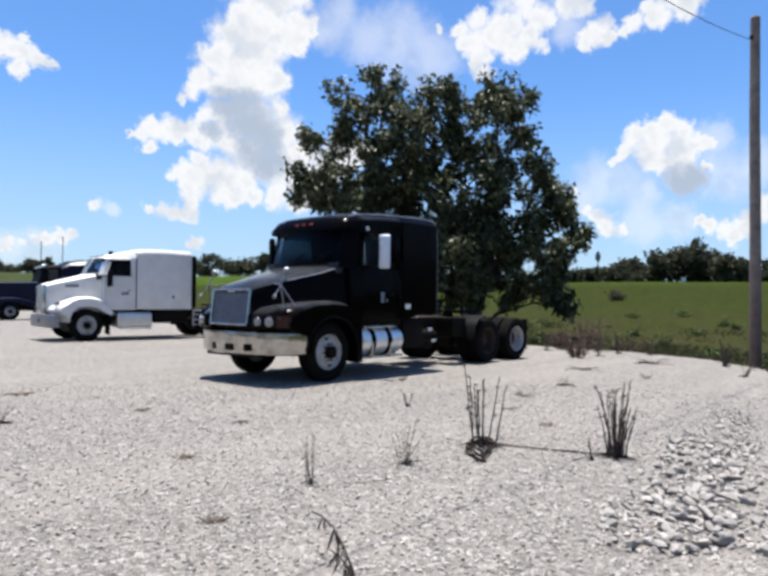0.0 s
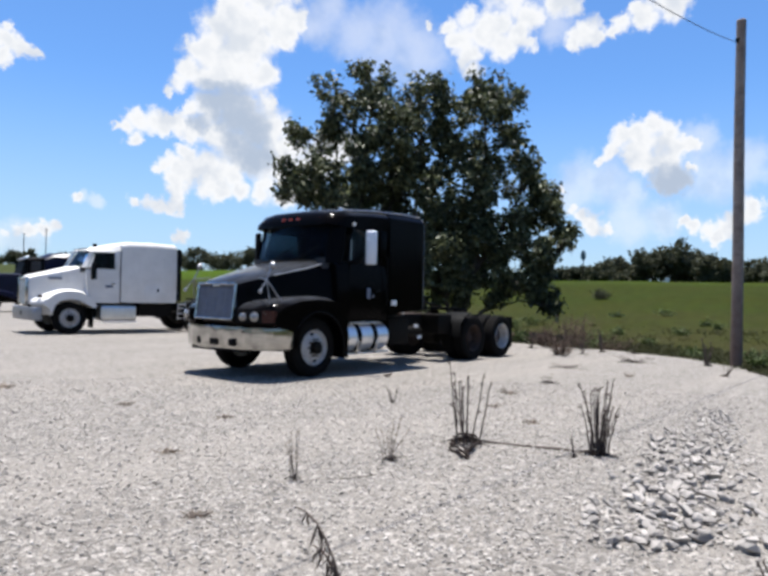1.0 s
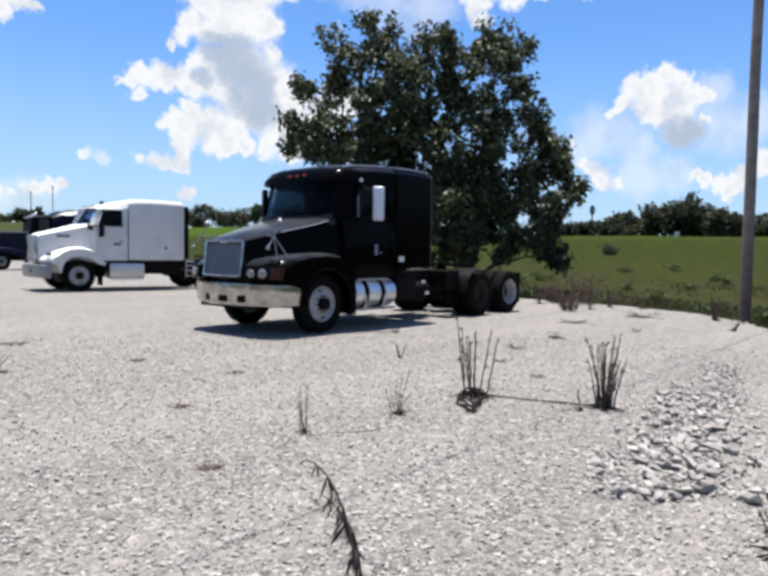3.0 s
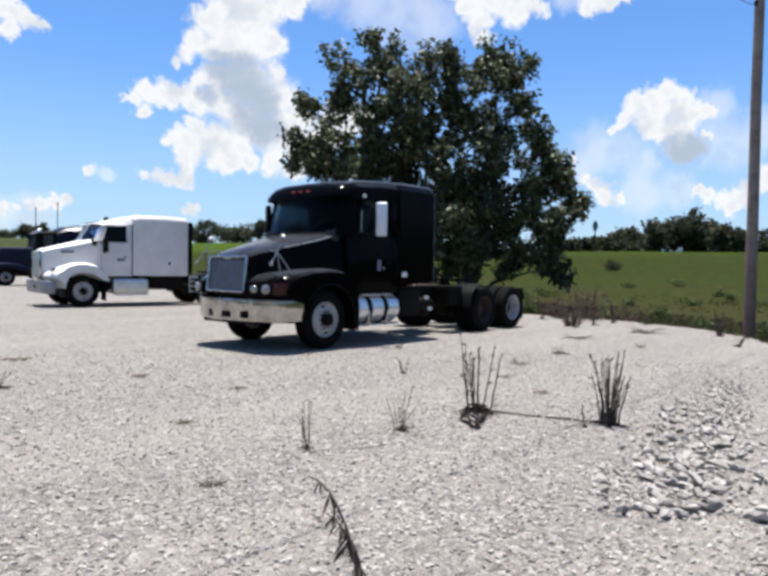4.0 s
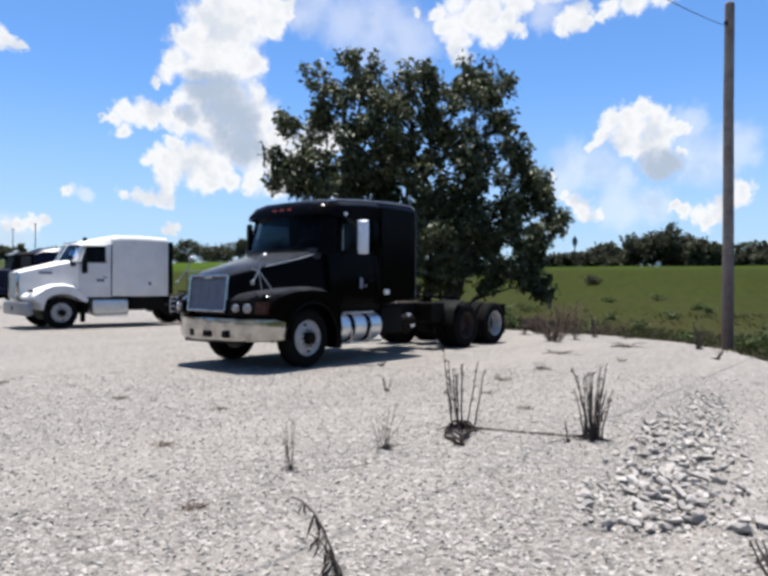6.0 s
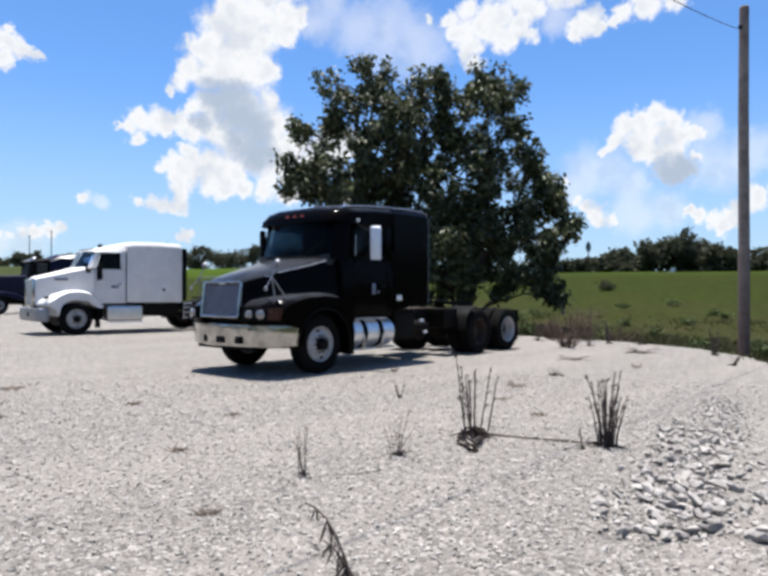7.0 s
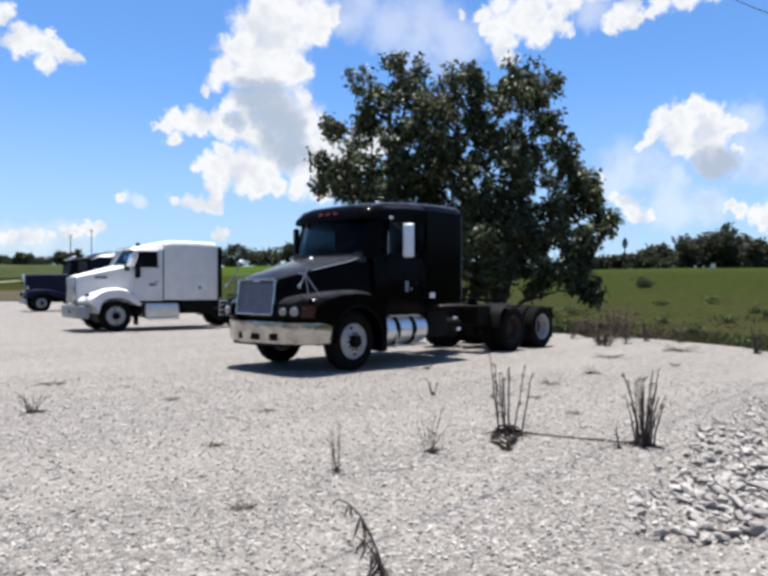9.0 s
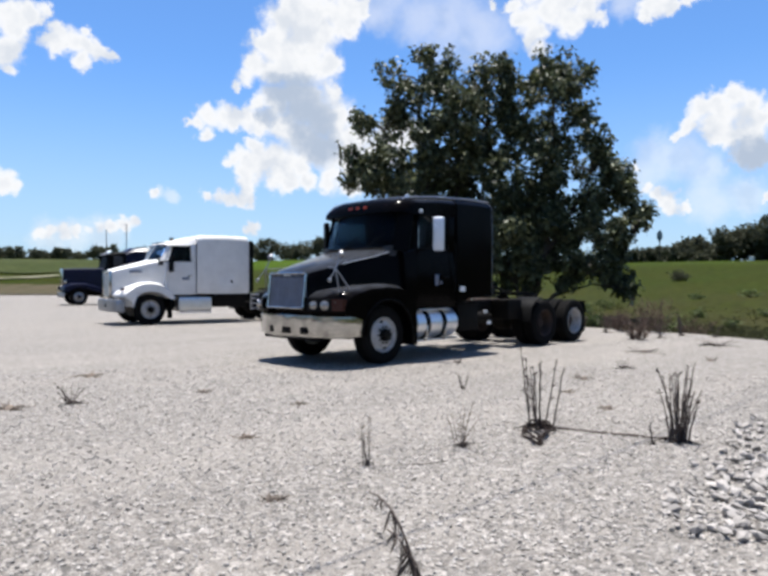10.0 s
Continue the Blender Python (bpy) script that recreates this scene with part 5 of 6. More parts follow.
def leaf_mesh(name, v, f, mat, parent, label=""):
    me = bpy.data.meshes.new(name)
    me.from_pydata(v.tolist(), [], f.tolist())
    me.materials.append(mat)
    ob = new(name, me)
    ob.parent = parent
    return tagged(ob, label)


VIEW_RIGHT, VIEW_AHEAD = Vector((0.651, -0.759, 0)), Vector((0.759, 0.651, 0))
GROVE = Vector((11.9, 5.1, 0))


def broad_tree(stems, lobes, depth, label, seed):
    """A many-stemmed tree: stems as lines of (across, depth, height), each with its girth; lobes of the crown as (across, height, radius)."""
    rng = np.random.default_rng(seed)

    def spot(across, deep, z):
        p = GROVE + VIEW_RIGHT * across + VIEW_AHEAD * deep
        return Vector((p.x, p.y, z))

    foot = spot(*stems[0][1][0])
    foot.z = ground_height(foot.x, foot.y)
    t = thing("tree", Matrix.Translation(foot), label, "tree")
    nodes = []
    for girth, line in stems:
        pts = []
        for a, b in zip(line, line[1:]):
            p, q = spot(*a), spot(*b)
            n = max(2, int((q - p).length / 0.45))
            pts += [p.lerp(q, k / n) + Vector((rng.uniform(-0.04, 0.04), rng.uniform(-0.04, 0.04), 0)) - foot for k in range(n)]
        pts.append(spot(*line[-1]) - foot)
        part("trunk", tube(pts, girth, 9, taper=0.03), BARK, t)
        nodes += pts[2:]
    centres, twigs = [], bmesh.new()
    for u, z, r in lobes:
        for rep in range(1 if z > 6 and rng.random() < 0.45 else 2):
            wide = 1.7 if r > 0.45 else 1.0
            c = spot(u - 0.05 * max(0, u - 1.5) + rng.uniform(-0.08, 0.08), depth + rng.uniform(-wide, wide), z - 0.02 * z - (0.12 if z > 8 else 0)) - foot
            start = min(nodes, key=lambda q: (q - c).length + 2.5 * max(0, q.z - c.z + 0.35))
            mid = start.lerp(c, 0.5) + Vector((rng.uniform(-0.1, 0.1), rng.uniform(-0.1, 0.1), 0.12 * (c - start).length))
            part("limb", tube([start, start.lerp(mid, 0.5), mid, mid.lerp(c, 0.55), c], 0.022 + 0.012 * (c - start).length, 6, taper=0.012), BARK, t)
            for k in range(int((13 if z < 4 or (z < 7.2 and u < 0.5) else 8) * r ** 1.3) + 2):
                # a clump of leaves at a twig's end, with gaps between it and the next
                d = rng.normal(0, 1, 3)
                d /= np.linalg.norm(d)
                e = np.array(c) + d * r * 0.9 * rng.uniform(0.15, 1.0) ** 0.5
                if z > 5 and k % 4 == 1:
                    e = np.array(c) + np.array((d[0] * 0.6, d[1] * 0.6, abs(d[2]) + 0.25)) * r * 0.8
                for j in range(3):
                    centres.append(e + rng.normal(0, 1, 3) * np.array((0.11, 0.11, 0.17)))
                if k % 2 == 0:
                    a, b = mid.lerp(c, 0.75), Vector(e)
                    tube([a, a.lerp(b, 0.5) + Vector((0, 0, 0.06)), b], 0.014, 4, twigs, taper=0.006)
    v, f = leaves(centres, 16, 0.115, 0.21, rng, 0.8)
    leaf_mesh("crown", v, f, LEAF, t)
    tagged(part("twig_growth", twigs, BARK, t), kind="stuff")
    return t


CROWN_A = [(-2.51, 10.4, 0.37), (-1.64, 10.29, 0.3), (-2.13, 9.82, 0.57), (-2.41, 9.05, 0.7), (-1.45, 9.33, 0.56), (-4.05, 9.64, 0.36), (-3.47, 9.63, 0.4), (-3.09, 9.25, 0.44),
           (-3.67, 8.77, 0.48), (-5.31, 8.01, 0.26), (-4.73, 7.87, 0.36), (-4.25, 7.61, 0.4), (-3.86, 7.86, 0.44), (-5.5, 6.42, 0.26), (-5.12, 5.94, 0.35), (-5.5, 5.55, 0.24),
           (-4.54, 5.88, 0.47), (-4.15, 6.26, 0.47), (-4.73, 5.4, 0.39), (-2.99, 8.28, 0.76), (-2.03, 8.18, 0.79), (-3.09, 7.32, 0.55), (-2.42, 7.12, 0.79), (-1.45, 8.46, 0.6),
           (-3.47, 5.74, 0.59), (-2.61, 5.97, 0.7)]
CROWN_B = [(-1.84, 6.35, 0.59), (-3.19, 4.91, 0.58), (-1.46, 5.38, 0.58), (-0.49, 9.71, 0.48), (0.18, 9.89, 0.45), (0.46, 9.51, 0.32), (-0.49, 8.94, 0.6), (0.18, 8.74, 0.36),
           (-0.88, 7.88, 0.59), (-0.11, 7.65, 0.4), (-1.26, 7.11, 0.59), (-2.42, 4.43, 0.81), (-3.19, 3.66, 0.69), (-1.84, 2.89, 0.81), (-2.8, 2.12, 0.69), (-1.27, 3.85, 0.62),
           (-0.88, 5.96, 0.51), (-1.65, 1.35, 0.65), (-3.76, 4.43, 0.58), (-3.96, 2.7, 0.66)]
CROWN_C = [(1.85, 9.59, 0.52), (2.51, 9.59, 0.53), (2.98, 9.77, 0.3), (3.49, 9.48, 0.22), (1.38, 9.12, 0.36), (2.13, 8.83, 0.6), (2.98, 8.82, 0.36), (3.36, 8.2, 0.3), (3.64, 7.84, 0.22),
           (2.89, 7.84, 0.56), (1.94, 7.56, 0.67), (1.23, 7.03, 0.47), (2.51, 6.8, 0.75), (3.45, 7.02, 0.44), (3.92, 6.83, 0.32), (4.14, 6.26, 0.44), (3.26, 6.04, 0.71), (1.94, 6.04, 0.66),
           (0.58, 6.37, 0.43), (0.05, 5.62, 0.58), (1.09, 5.23, 0.46), (4.54, 5.47, 0.38), (5.04, 5.27, 0.3), (5.29, 5.59, 0.18), (5.23, 4.71, 0.38), (5.7, 4.33, 0.22), (5.6, 3.88, 0.18)]
CROWN_D = [(4.38, 4.56, 0.55), (3.45, 4.75, 0.55), (2.54, 4.66, 0.39), (1.37, 4.38, 0.39), (0.05, 4.38, 0.65), (-0.71, 4.58, 0.57), (0.52, 3.43, 0.5), (-0.52, 3.25, 0.65), (0.14, 2.3, 0.61),
           (-0.71, 1.92, 0.65), (0.71, 1.63, 0.31), (3.16, 3.39, 0.39), (4.19, 3.43, 0.51), (4.91, 3.39, 0.3), (3.82, 2.26, 0.47), (4.75, 2.48, 0.43), (5.05, 1.63, 0.28), (4.38, 1.82, 0.35),
           (5.16, 1.2, 0.16), (3.25, 2.01, 0.31), (2.22, 3.05, 0.23), (-1.09, 1.07, 0.49), (-0.14, 1.16, 0.38)]
CROWN_E = [(0.62, 7.23, 0.47), (1.38, 6.09, 0.51), (0.81, 4.57, 0.5), (1.75, 5.14, 0.43), (1.56, 3.53, 0.27), (1.09, 2.77, 0.42), (0.99, 2.01, 0.34), (2.5, 3.81, 0.27), (2.69, 2.39, 0.31),
           (2.32, 5.51, 0.51), (1.18, 3.81, 0.38), (0.62, 5.14, 0.5), (0.34, 8.18, 0.39), (0.91, 7.7, 0.28), (3.63, 3.8, 0.43), (-0.23, 6.66, 0.47), (0.24, 3.43, 0.5), (1.85, 6.84, 0.47),
           (0.72, 9.03, 0.24), (4.2, 6.36, 0.24)]
CROWN_F = [(0.72, 9.13, 0.36), (0.62, 8.27, 0.4), (1.09, 7.51, 0.39), (1.38, 8.46, 0.32), (4.2, 5.69, 0.4), (4.76, 4.94, 0.36), (1.65, 3.05, 0.38), (1.52, 2.11, 0.42), (2.03, 3.81, 0.35),
           (2.12, 2.29, 0.25), (2.73, 3.15, 0.35), (2.78, 1.54, 0.23), (1.37, 1.35, 0.31), (0.81, 2.86, 0.46), (1.75, 4.38, 0.35)]
CROWN_G = [(-2.42, 6.62, 0.64), (-1.45, 6.62, 0.64), (-2.03, 5.64, 0.67), (-1.06, 5.54, 0.55), (-2.81, 5.41, 0.55), (-1.64, 7.4, 0.52), (-0.86, 7.1, 0.48), (-3.59, 5.26, 0.51),
           (-4.28, 5.36, 0.44)]
broad_tree([(0.15, [(-1.9, 1.6, -0.1), (-2.3, 1.5, 3.0), (-2.6, 1.4, 5.4), (-2.4, 1.4, 7.5), (-2.1, 1.4, 9.8)]), (0.12, [(-1.5, 1.8, -0.1), (-1.6, 2.0, 3.5), (-1.2, 1.9, 6.5), (-0.8, 1.7, 8.9)]),
            (0.10, [(-2.3, 1.6, -0.1), (-3.2, 1.7, 3.0), (-4.0, 1.5, 5.4), (-4.2, 1.4, 7.4)]), (0.10, [(-1.2, 1.6, -0.1), (-0.6, 1.2, 3.2), (-0.3, 1.0, 6.0), (-0.2, 1.1, 8.8)])],
           CROWN_A + CROWN_B + CROWN_G, 1.4, "dark green broadleaf tree with a tall ragged crown", 11)
broad_tree([(0.13, [(1.45, 1.1, -0.1), (1.56, 1.1, 0.97), (1.94, 1.1, 2.5), (2.22, 1.1, 4.2), (2.3, 1.2, 6.5), (2.2, 1.2, 9.0)]), (0.10, [(1.7, 1.2, -0.1), (2.22, 1.2, 0.88), (3.25, 1.3, 1.55), (4.3, 1.2, 2.2), (4.9, 1.1, 2.5)]),
            (0.10, [(1.2, 1.2, -0.1), (0.6, 1.4, 2.5), (0.2, 1.4, 5.0), (0.6, 1.3, 7.4)]), (0.09, [(1.94, 1.1, 2.4), (2.9, 1.0, 4.0), (3.7, 1.0, 5.6), (3.5, 1.0, 7.2)]), (0.07, [(2.2, 1.1, 3.8), (3.4, 0.9, 4.6), (4.9, 0.9, 5.0)])],
           CROWN_C + CROWN_D + CROWN_E + CROWN_F, 1.1, "dark green many-stemmed tree with low hanging branches", 12)


def far_tree(az, dist, top, wide, seed):
    """A tree of the woods behind the bank."""
    rng = np.random.default_rng(seed)
    x, y = EYE[0] - math.sin(radians(az)) * dist, EYE[1] + math.cos(radians(az)) * dist
    z0 = ground_height(x, y)
    h = max(2.5, EYE[2] + dist * math.tan(radians(top)) - z0)
    t = thing("tree", Matrix.Translation((x, y, z0)), "leafy green tree in the belt of woods behind the bank", "tree", "trees of the woods")
    part("trunk", tube([(0, 0, -0.2), (0.1, 0, h * 0.3), (0, 0.1, h * 0.7)], 0.16, 7, taper=0.06), BARK, t)
    centres = []
    for k in range(11):
        a, q = rng.uniform(0, 6.28), rng.uniform(0, 1)
        zc = h * rng.uniform(0.12, 0.88)
        rr = wide * (1.05 - 0.75 * abs(zc / h - 0.4)) * 0.55
        c = np.array((math.cos(a) * rr * q, math.sin(a) * rr * q, zc))
        for j in range(26):
            d = rng.normal(0, 1, 3)
            centres.append(c + d / np.linalg.norm(d) * min(wide * 0.32, h * 0.22) * rng.uniform(0.4, 1.05))
    v, f = leaves(centres, 5, 0.22, 0.62, rng, 0.1)
    v[:, 2] = np.maximum(v[:, 2], 0.05)
    leaf_mesh("crown", v, f, FAR_LEAF, t)


def skyline(az, marks):
    for (a0, e0), (a1, e1) in zip(marks, marks[1:]):
        if a1 <= az <= a0:
            return e0 + (e1 - e0) * (az - a0) / (a1 - a0)
    return marks[-1][1]


_rng = random.Random(5)
RIGHT_WOODS = [(-65.2, 1.7), (-65.7, 1.9), (-66.7, 2.6), (-67.5, 3.0), (-68.9, 3.3), (-70.4, 3.8), (-71.8, 3.8), (-72.3, 4.5), (-73.6, 4.5), (-74.6, 4.8), (-76.0, 4.7), (-76.5, 4.0), (-78.2, 3.5), (-84, 3.2)]
az, k = -65.4, 100
while az > -84:
    far_tree(az, _rng.uniform(92, 108), skyline(az, RIGHT_WOODS) * _rng.uniform(0.86, 1.0), _rng.uniform(4.5, 6.5), k)
    az, k = az - _rng.uniform(0.75, 1.15), k + 1
LEFT_WOODS = [(-10, 2.6), (-14.5, 2.6), (-18.5, 2.5), (-18.8, 1.9), (-19.4, 1.9), (-19.8, 2.6), (-21, 2.7), (-22.2, 3.2), (-23, 2.6), (-33, 3.3), (-35.8, 4.0), (-37, 3.4), (-38.6, 3.9), (-41, 3.7), (-50, 3.2)]
az = -10.5
while az > -46:
    if not (-19.6 < az < -18.8):
        far_tree(az, _rng.uniform(150, 172), skyline(az, LEFT_WOODS) * _rng.uniform(0.9, 1.0), _rng.uniform(5, 8), k)
    az, k = az - _rng.uniform(0.9, 1.5), k + 1


# ---- pole, wire, signs ----
def utility_pole(x, y, h, label):
    t = thing("utility_pole", Matrix.Translation((x, y, 0)), label, "pole")
    part("shaft", tube([(0, 0, -0.3), (0.01, 0, h * 0.35), (-0.01, 0.01, h * 0.7), (0, 0, h)], 0.13, 16, taper=0.105), WOOD_POLE, t)
    part("top_cap", lathe([(h - 0.01, 0.107), (h + 0.03, 0.09), (h + 0.04, 0.03)], 14, axis="z"), WOOD_POLE, t)
    part("insulator", lathe([(-0.05, 0.02), (-0.03, 0.045), (0.0, 0.03), (0.03, 0.045), (0.06, 0.02)], 12, axis="z", at=(-0.2, 0.04, h - 0.5)), STEEL, t)
    part("bracket", tube([(-0.1, 0.02, h - 0.42), (-0.2, 0.05, h - 0.47)], 0.015, 6), STEEL, t)
    return t


utility_pole(8.82, -5.89, 7.97, "weathered grey wooden utility pole at the gravel's edge")
utility_pole(-30.9, -6.18, 5.3, "weathered grey wooden utility pole beside the lot")
drop = []
for k in range(31):
    q = 39.4 * k / 30
    z = 7.45 - 0.25 * q + 0.0045 * q * q
    drop.append((8.62 - q, -6.71 + 0.122 * z, z))
cable = tube(drop, 0.0075, 6)
tagged(part("overhead_cable", cable, WIRE), "black overhead cable strung between wooden poles", "cable")


def at(az, dist):
    x, y = EYE[0] - math.sin(radians(az)) * dist, EYE[1] + math.cos(radians(az)) * dist
    return x, y, ground_height(x, y)


x, y, z = at(-67.3, 96)
t = thing("road_sign", Matrix.Translation((x, y, z)), "dark tall sign on a post by the highway", "sign")
part("post", tube([(0, 0, -0.3), (0, 0, 3.3)], 0.07, 8), STEEL, t)
face = [(0, 0.85), (0.30, 0.4), (0.36, 0), (0.30, -0.4), (0, -0.8), (-0.30, -0.4), (-0.36, 0), (-0.30, 0.4)]
ux, uy = math.cos(radians(-67.3)), math.sin(radians(-67.3))
part("sign_face", loft([[(ux * q - uy * d, uy * q + ux * d, 3.95 + w) for q, w in face] for d in (-0.04, 0.04)]), SIGN_BLUE, t)
for az, w, h in ((-72.5, 0.22, 0.3), (-73.75, 0.5, 0.5)):
    x, y, z = at(az, 84)
    s = thing("roadside_marker", Matrix.Translation((x, y, z)) @ pose(0, 0, 0, 0, 0, az), "small white marker board beside the highway", "sign", "white markers by the highway")
    part("board", box(-w / 2, w / 2, -0.03, 0.03, 0.2, 0.2 + h, 0.02), WHITE, s)
    part("leg", box(-0.04, 0.04, -0.02, 0.02, -0.2, 0.21), STEEL, s)
for az, top in ((-23.4, 4.55), (-21.9, 4.1)):
    x, y, z = at(az, 92)
    s = thing("lamp_post", Matrix.Translation((x, y, z)), "thin grey lamp post beyond the lot", "lamp post", "lamp posts beyond the lot")
    h = EYE[2] + 92 * math.tan(radians(top)) - z
    part("mast", tube([(0, 0, -0.2), (0, 0, h)], 0.07, 8, taper=0.05), STEEL, s)
    part("lamp_head", box(-0.12, 0.12, -0.08, 0.08, h, h + 0.1, 0.03), STEEL, s)


def strip(name, a0, a1, dist0, dist1, width, mat, label):
    bm = bmesh.new()
    rows = []
    for k in range(31):
        az, d = a0 + (a1 - a0) * k / 30, dist0 + (dist1 - dist0) * k / 30
        w = width * (0.95 + 0.12 * noise.noise((k * 0.4, width, 2)))
        row = []
        for j in range(8):
            dd = d + w * (j / 7 - 0.5)
            x, y, z = at(az, dd)
            row.append(bm.verts.new((x, y, z + 0.2)))
        rows.append(row)
    for p, q in zip(rows, rows[1:]):
        for j in range(7):
            bm.faces.new((p[j], p[j + 1], q[j + 1], q[j]))
    tagged(part(name, bm, mat), label, "ground", kind="structure")


SOIL = material("bare_brown_soil", (0.058, 0.044, 0.026), 0.95, vary=0.25, scale=0.5, bump=0.03, spec=0.1, colour2=(0.036, 0.035, 0.015))
strip("dirt_verge", -10, -27, 94.5, 87, 22, SOIL, "bare brown soil past the lot")
TRACK = material("worn_grassy_track", (0.15, 0.14, 0.105), 0.95, vary=0.3, scale=0.6, colour2=(0.06, 0.065, 0.025), spec=0.1)
FIELD = material("mown_field_grass", (0.036, 0.042, 0.014), 0.95, vary=0.3, scale=0.12, colour2=(0.024, 0.032, 0.009), spec=0.05, fine=0.25, fine_scale=0.8)
strip("hay_field", -8, -30, 130, 128, 30, FIELD, "pale mown field past the lot")
strip("farm_track", -10, -20.5, 108, 112, 2.2, TRACK, "pale gravel track across the field")


# ---- weeds, brush and stones ----
FADED = material("dusty_dead_stalk", (0.176, 0.144, 0.116), 0.9, vary=0.3, scale=20, colour2=(0.104, 0.08, 0.064), spec=0.1)


def dead_weed(x, y, n, height, spread, seed, label="dry brown dead weed stalks standing in gravel", hoop=0.0, twigs=2, thick=0.006, z=0.0, flare=(0.8, 1.8), mat=STALK, base=0.25):
    rng = random.Random(seed)
    t = thing("dead_weed", Matrix.Translation((x, y, z)), label, "weed", "dead weeds in the gravel")
    for k in range(n):
        a = rng.uniform(0, 2 * math.pi)
        r0, r1 = spread * base * rng.random(), spread * rng.uniform(0.5, 1.0)
        h = height * rng.uniform(0.55, 1.0)
        bend = rng.uniform(*flare)
        c, s = math.cos(a), math.sin(a)
        pts = [(c * (r0 + (r1 - r0) * (q / 6) ** bend) + rng.uniform(-0.006, 0.006), s * (r0 + (r1 - r0) * (q / 6) ** bend) + rng.uniform(-0.006, 0.006), -0.02 + (h + 0.02) * q / 6) for q in range(7)]
        bm = tube(pts, thick * rng.uniform(0.8, 1.3), 5, taper=thick * 0.45)
        for j in range(twigs + int(h * 14)):
            q = rng.randint(2, 6)
            p = Vector(pts[q]) + Vector((0, 0, rng.uniform(-0.04, 0.0)))
            d = Vector((rng.uniform(-1, 1), rng.uniform(-1, 1), rng.uniform(-0.6, 1.2))).normalized() * rng.uniform(0.015, 0.05)
            tube([p, p + d], thick * 0.8, 4, bm, taper=thick * 0.25)
        part("stem", bm, mat, t)
    for k in range(int(n * 0.8) + 3):
        a, L = rng.uniform(0, 6.28), spread * rng.uniform(0.3, 1.1)
        part("root", tube([(0, 0, 0.012), (math.cos(a) * L * 0.5, math.sin(a) * L * 0.5, 0.02), (math.cos(a + 0.3) * L, math.sin(a + 0.3) * L, 0.004)], thick * 1.3, 5, taper=thick * 0.5), ROOT if height > 0.15 else mat, t)
    if hoop:
        # a loop of twisted roots, stretched towards the camera to fit its view
        for turn in range(3):
            ring = []
            for k in range(25):
                q = 2 * math.pi * k / 24
                out, across = (2.9 - 0.35 * turn) * hoop * (1 - math.cos(q)), hoop * 0.75 * math.sin(q) * (1 + 0.45 * math.sin(q + 0.9 * turn) + 0.4 * math.cos(q))
                wob = 0.02 * math.sin(5 * q + 2.1 * turn)
                ring.append((-0.85 * out - 0.53 * (across + wob), -0.53 * out + 0.85 * (across + wob), 0.02 + 0.012 * turn + 0.015 * math.sin(3 * q + turn)))
            part("root_hoop", tube(ring, 0.013 - 0.002 * turn, 6), ROOT, t)
        for k in range(9):
            a = rng.uniform(0, 6.28)
            part("root", tube([(0.02 * math.cos(a), 0.02 * math.sin(a), 0.07), (0.09 * math.cos(a), 0.09 * math.sin(a), 0.06), (0.14 * math.cos(a + 0.4), 0.14 * math.sin(a + 0.4), 0.0)], 0.014, 5, taper=0.007), ROOT, t)
    part("root_crown", lathe([(-0.01, spread * 0.22), (0.02, spread * 0.17), (0.045, spread * 0.05)], 9, axis="z"), ROOT if height > 0.15 else mat, t)
    return t


dead_weed(-2.45, -5.74, 10, 0.84, 0.25, 1, "tall dry weed with a looped dark root in gravel", hoop=0.13, thick=0.009, flare=(0.5, 1.1), base=0.6)
dead_weed(-2.05, -6.92, 24, 0.70, 0.20, 2, "thick clump of tall dry weed stalks in gravel", thick=0.008, flare=(0.9, 2.0), base=0.5)
dead_weed(-2.34, -6.82, 2, 0.26, 0.05, 3)
dead_weed(-4.57, -5.53, 7, 0.40, 0.09, 4, "small dry weed tuft in gravel", thick=0.004, base=0.6, mat=FADED)
dead_weed(-3.58, -5.68, 8, 0.40, 0.19, 5, "spreading dry weed tuft in gravel", thick=0.0045, mat=FADED)
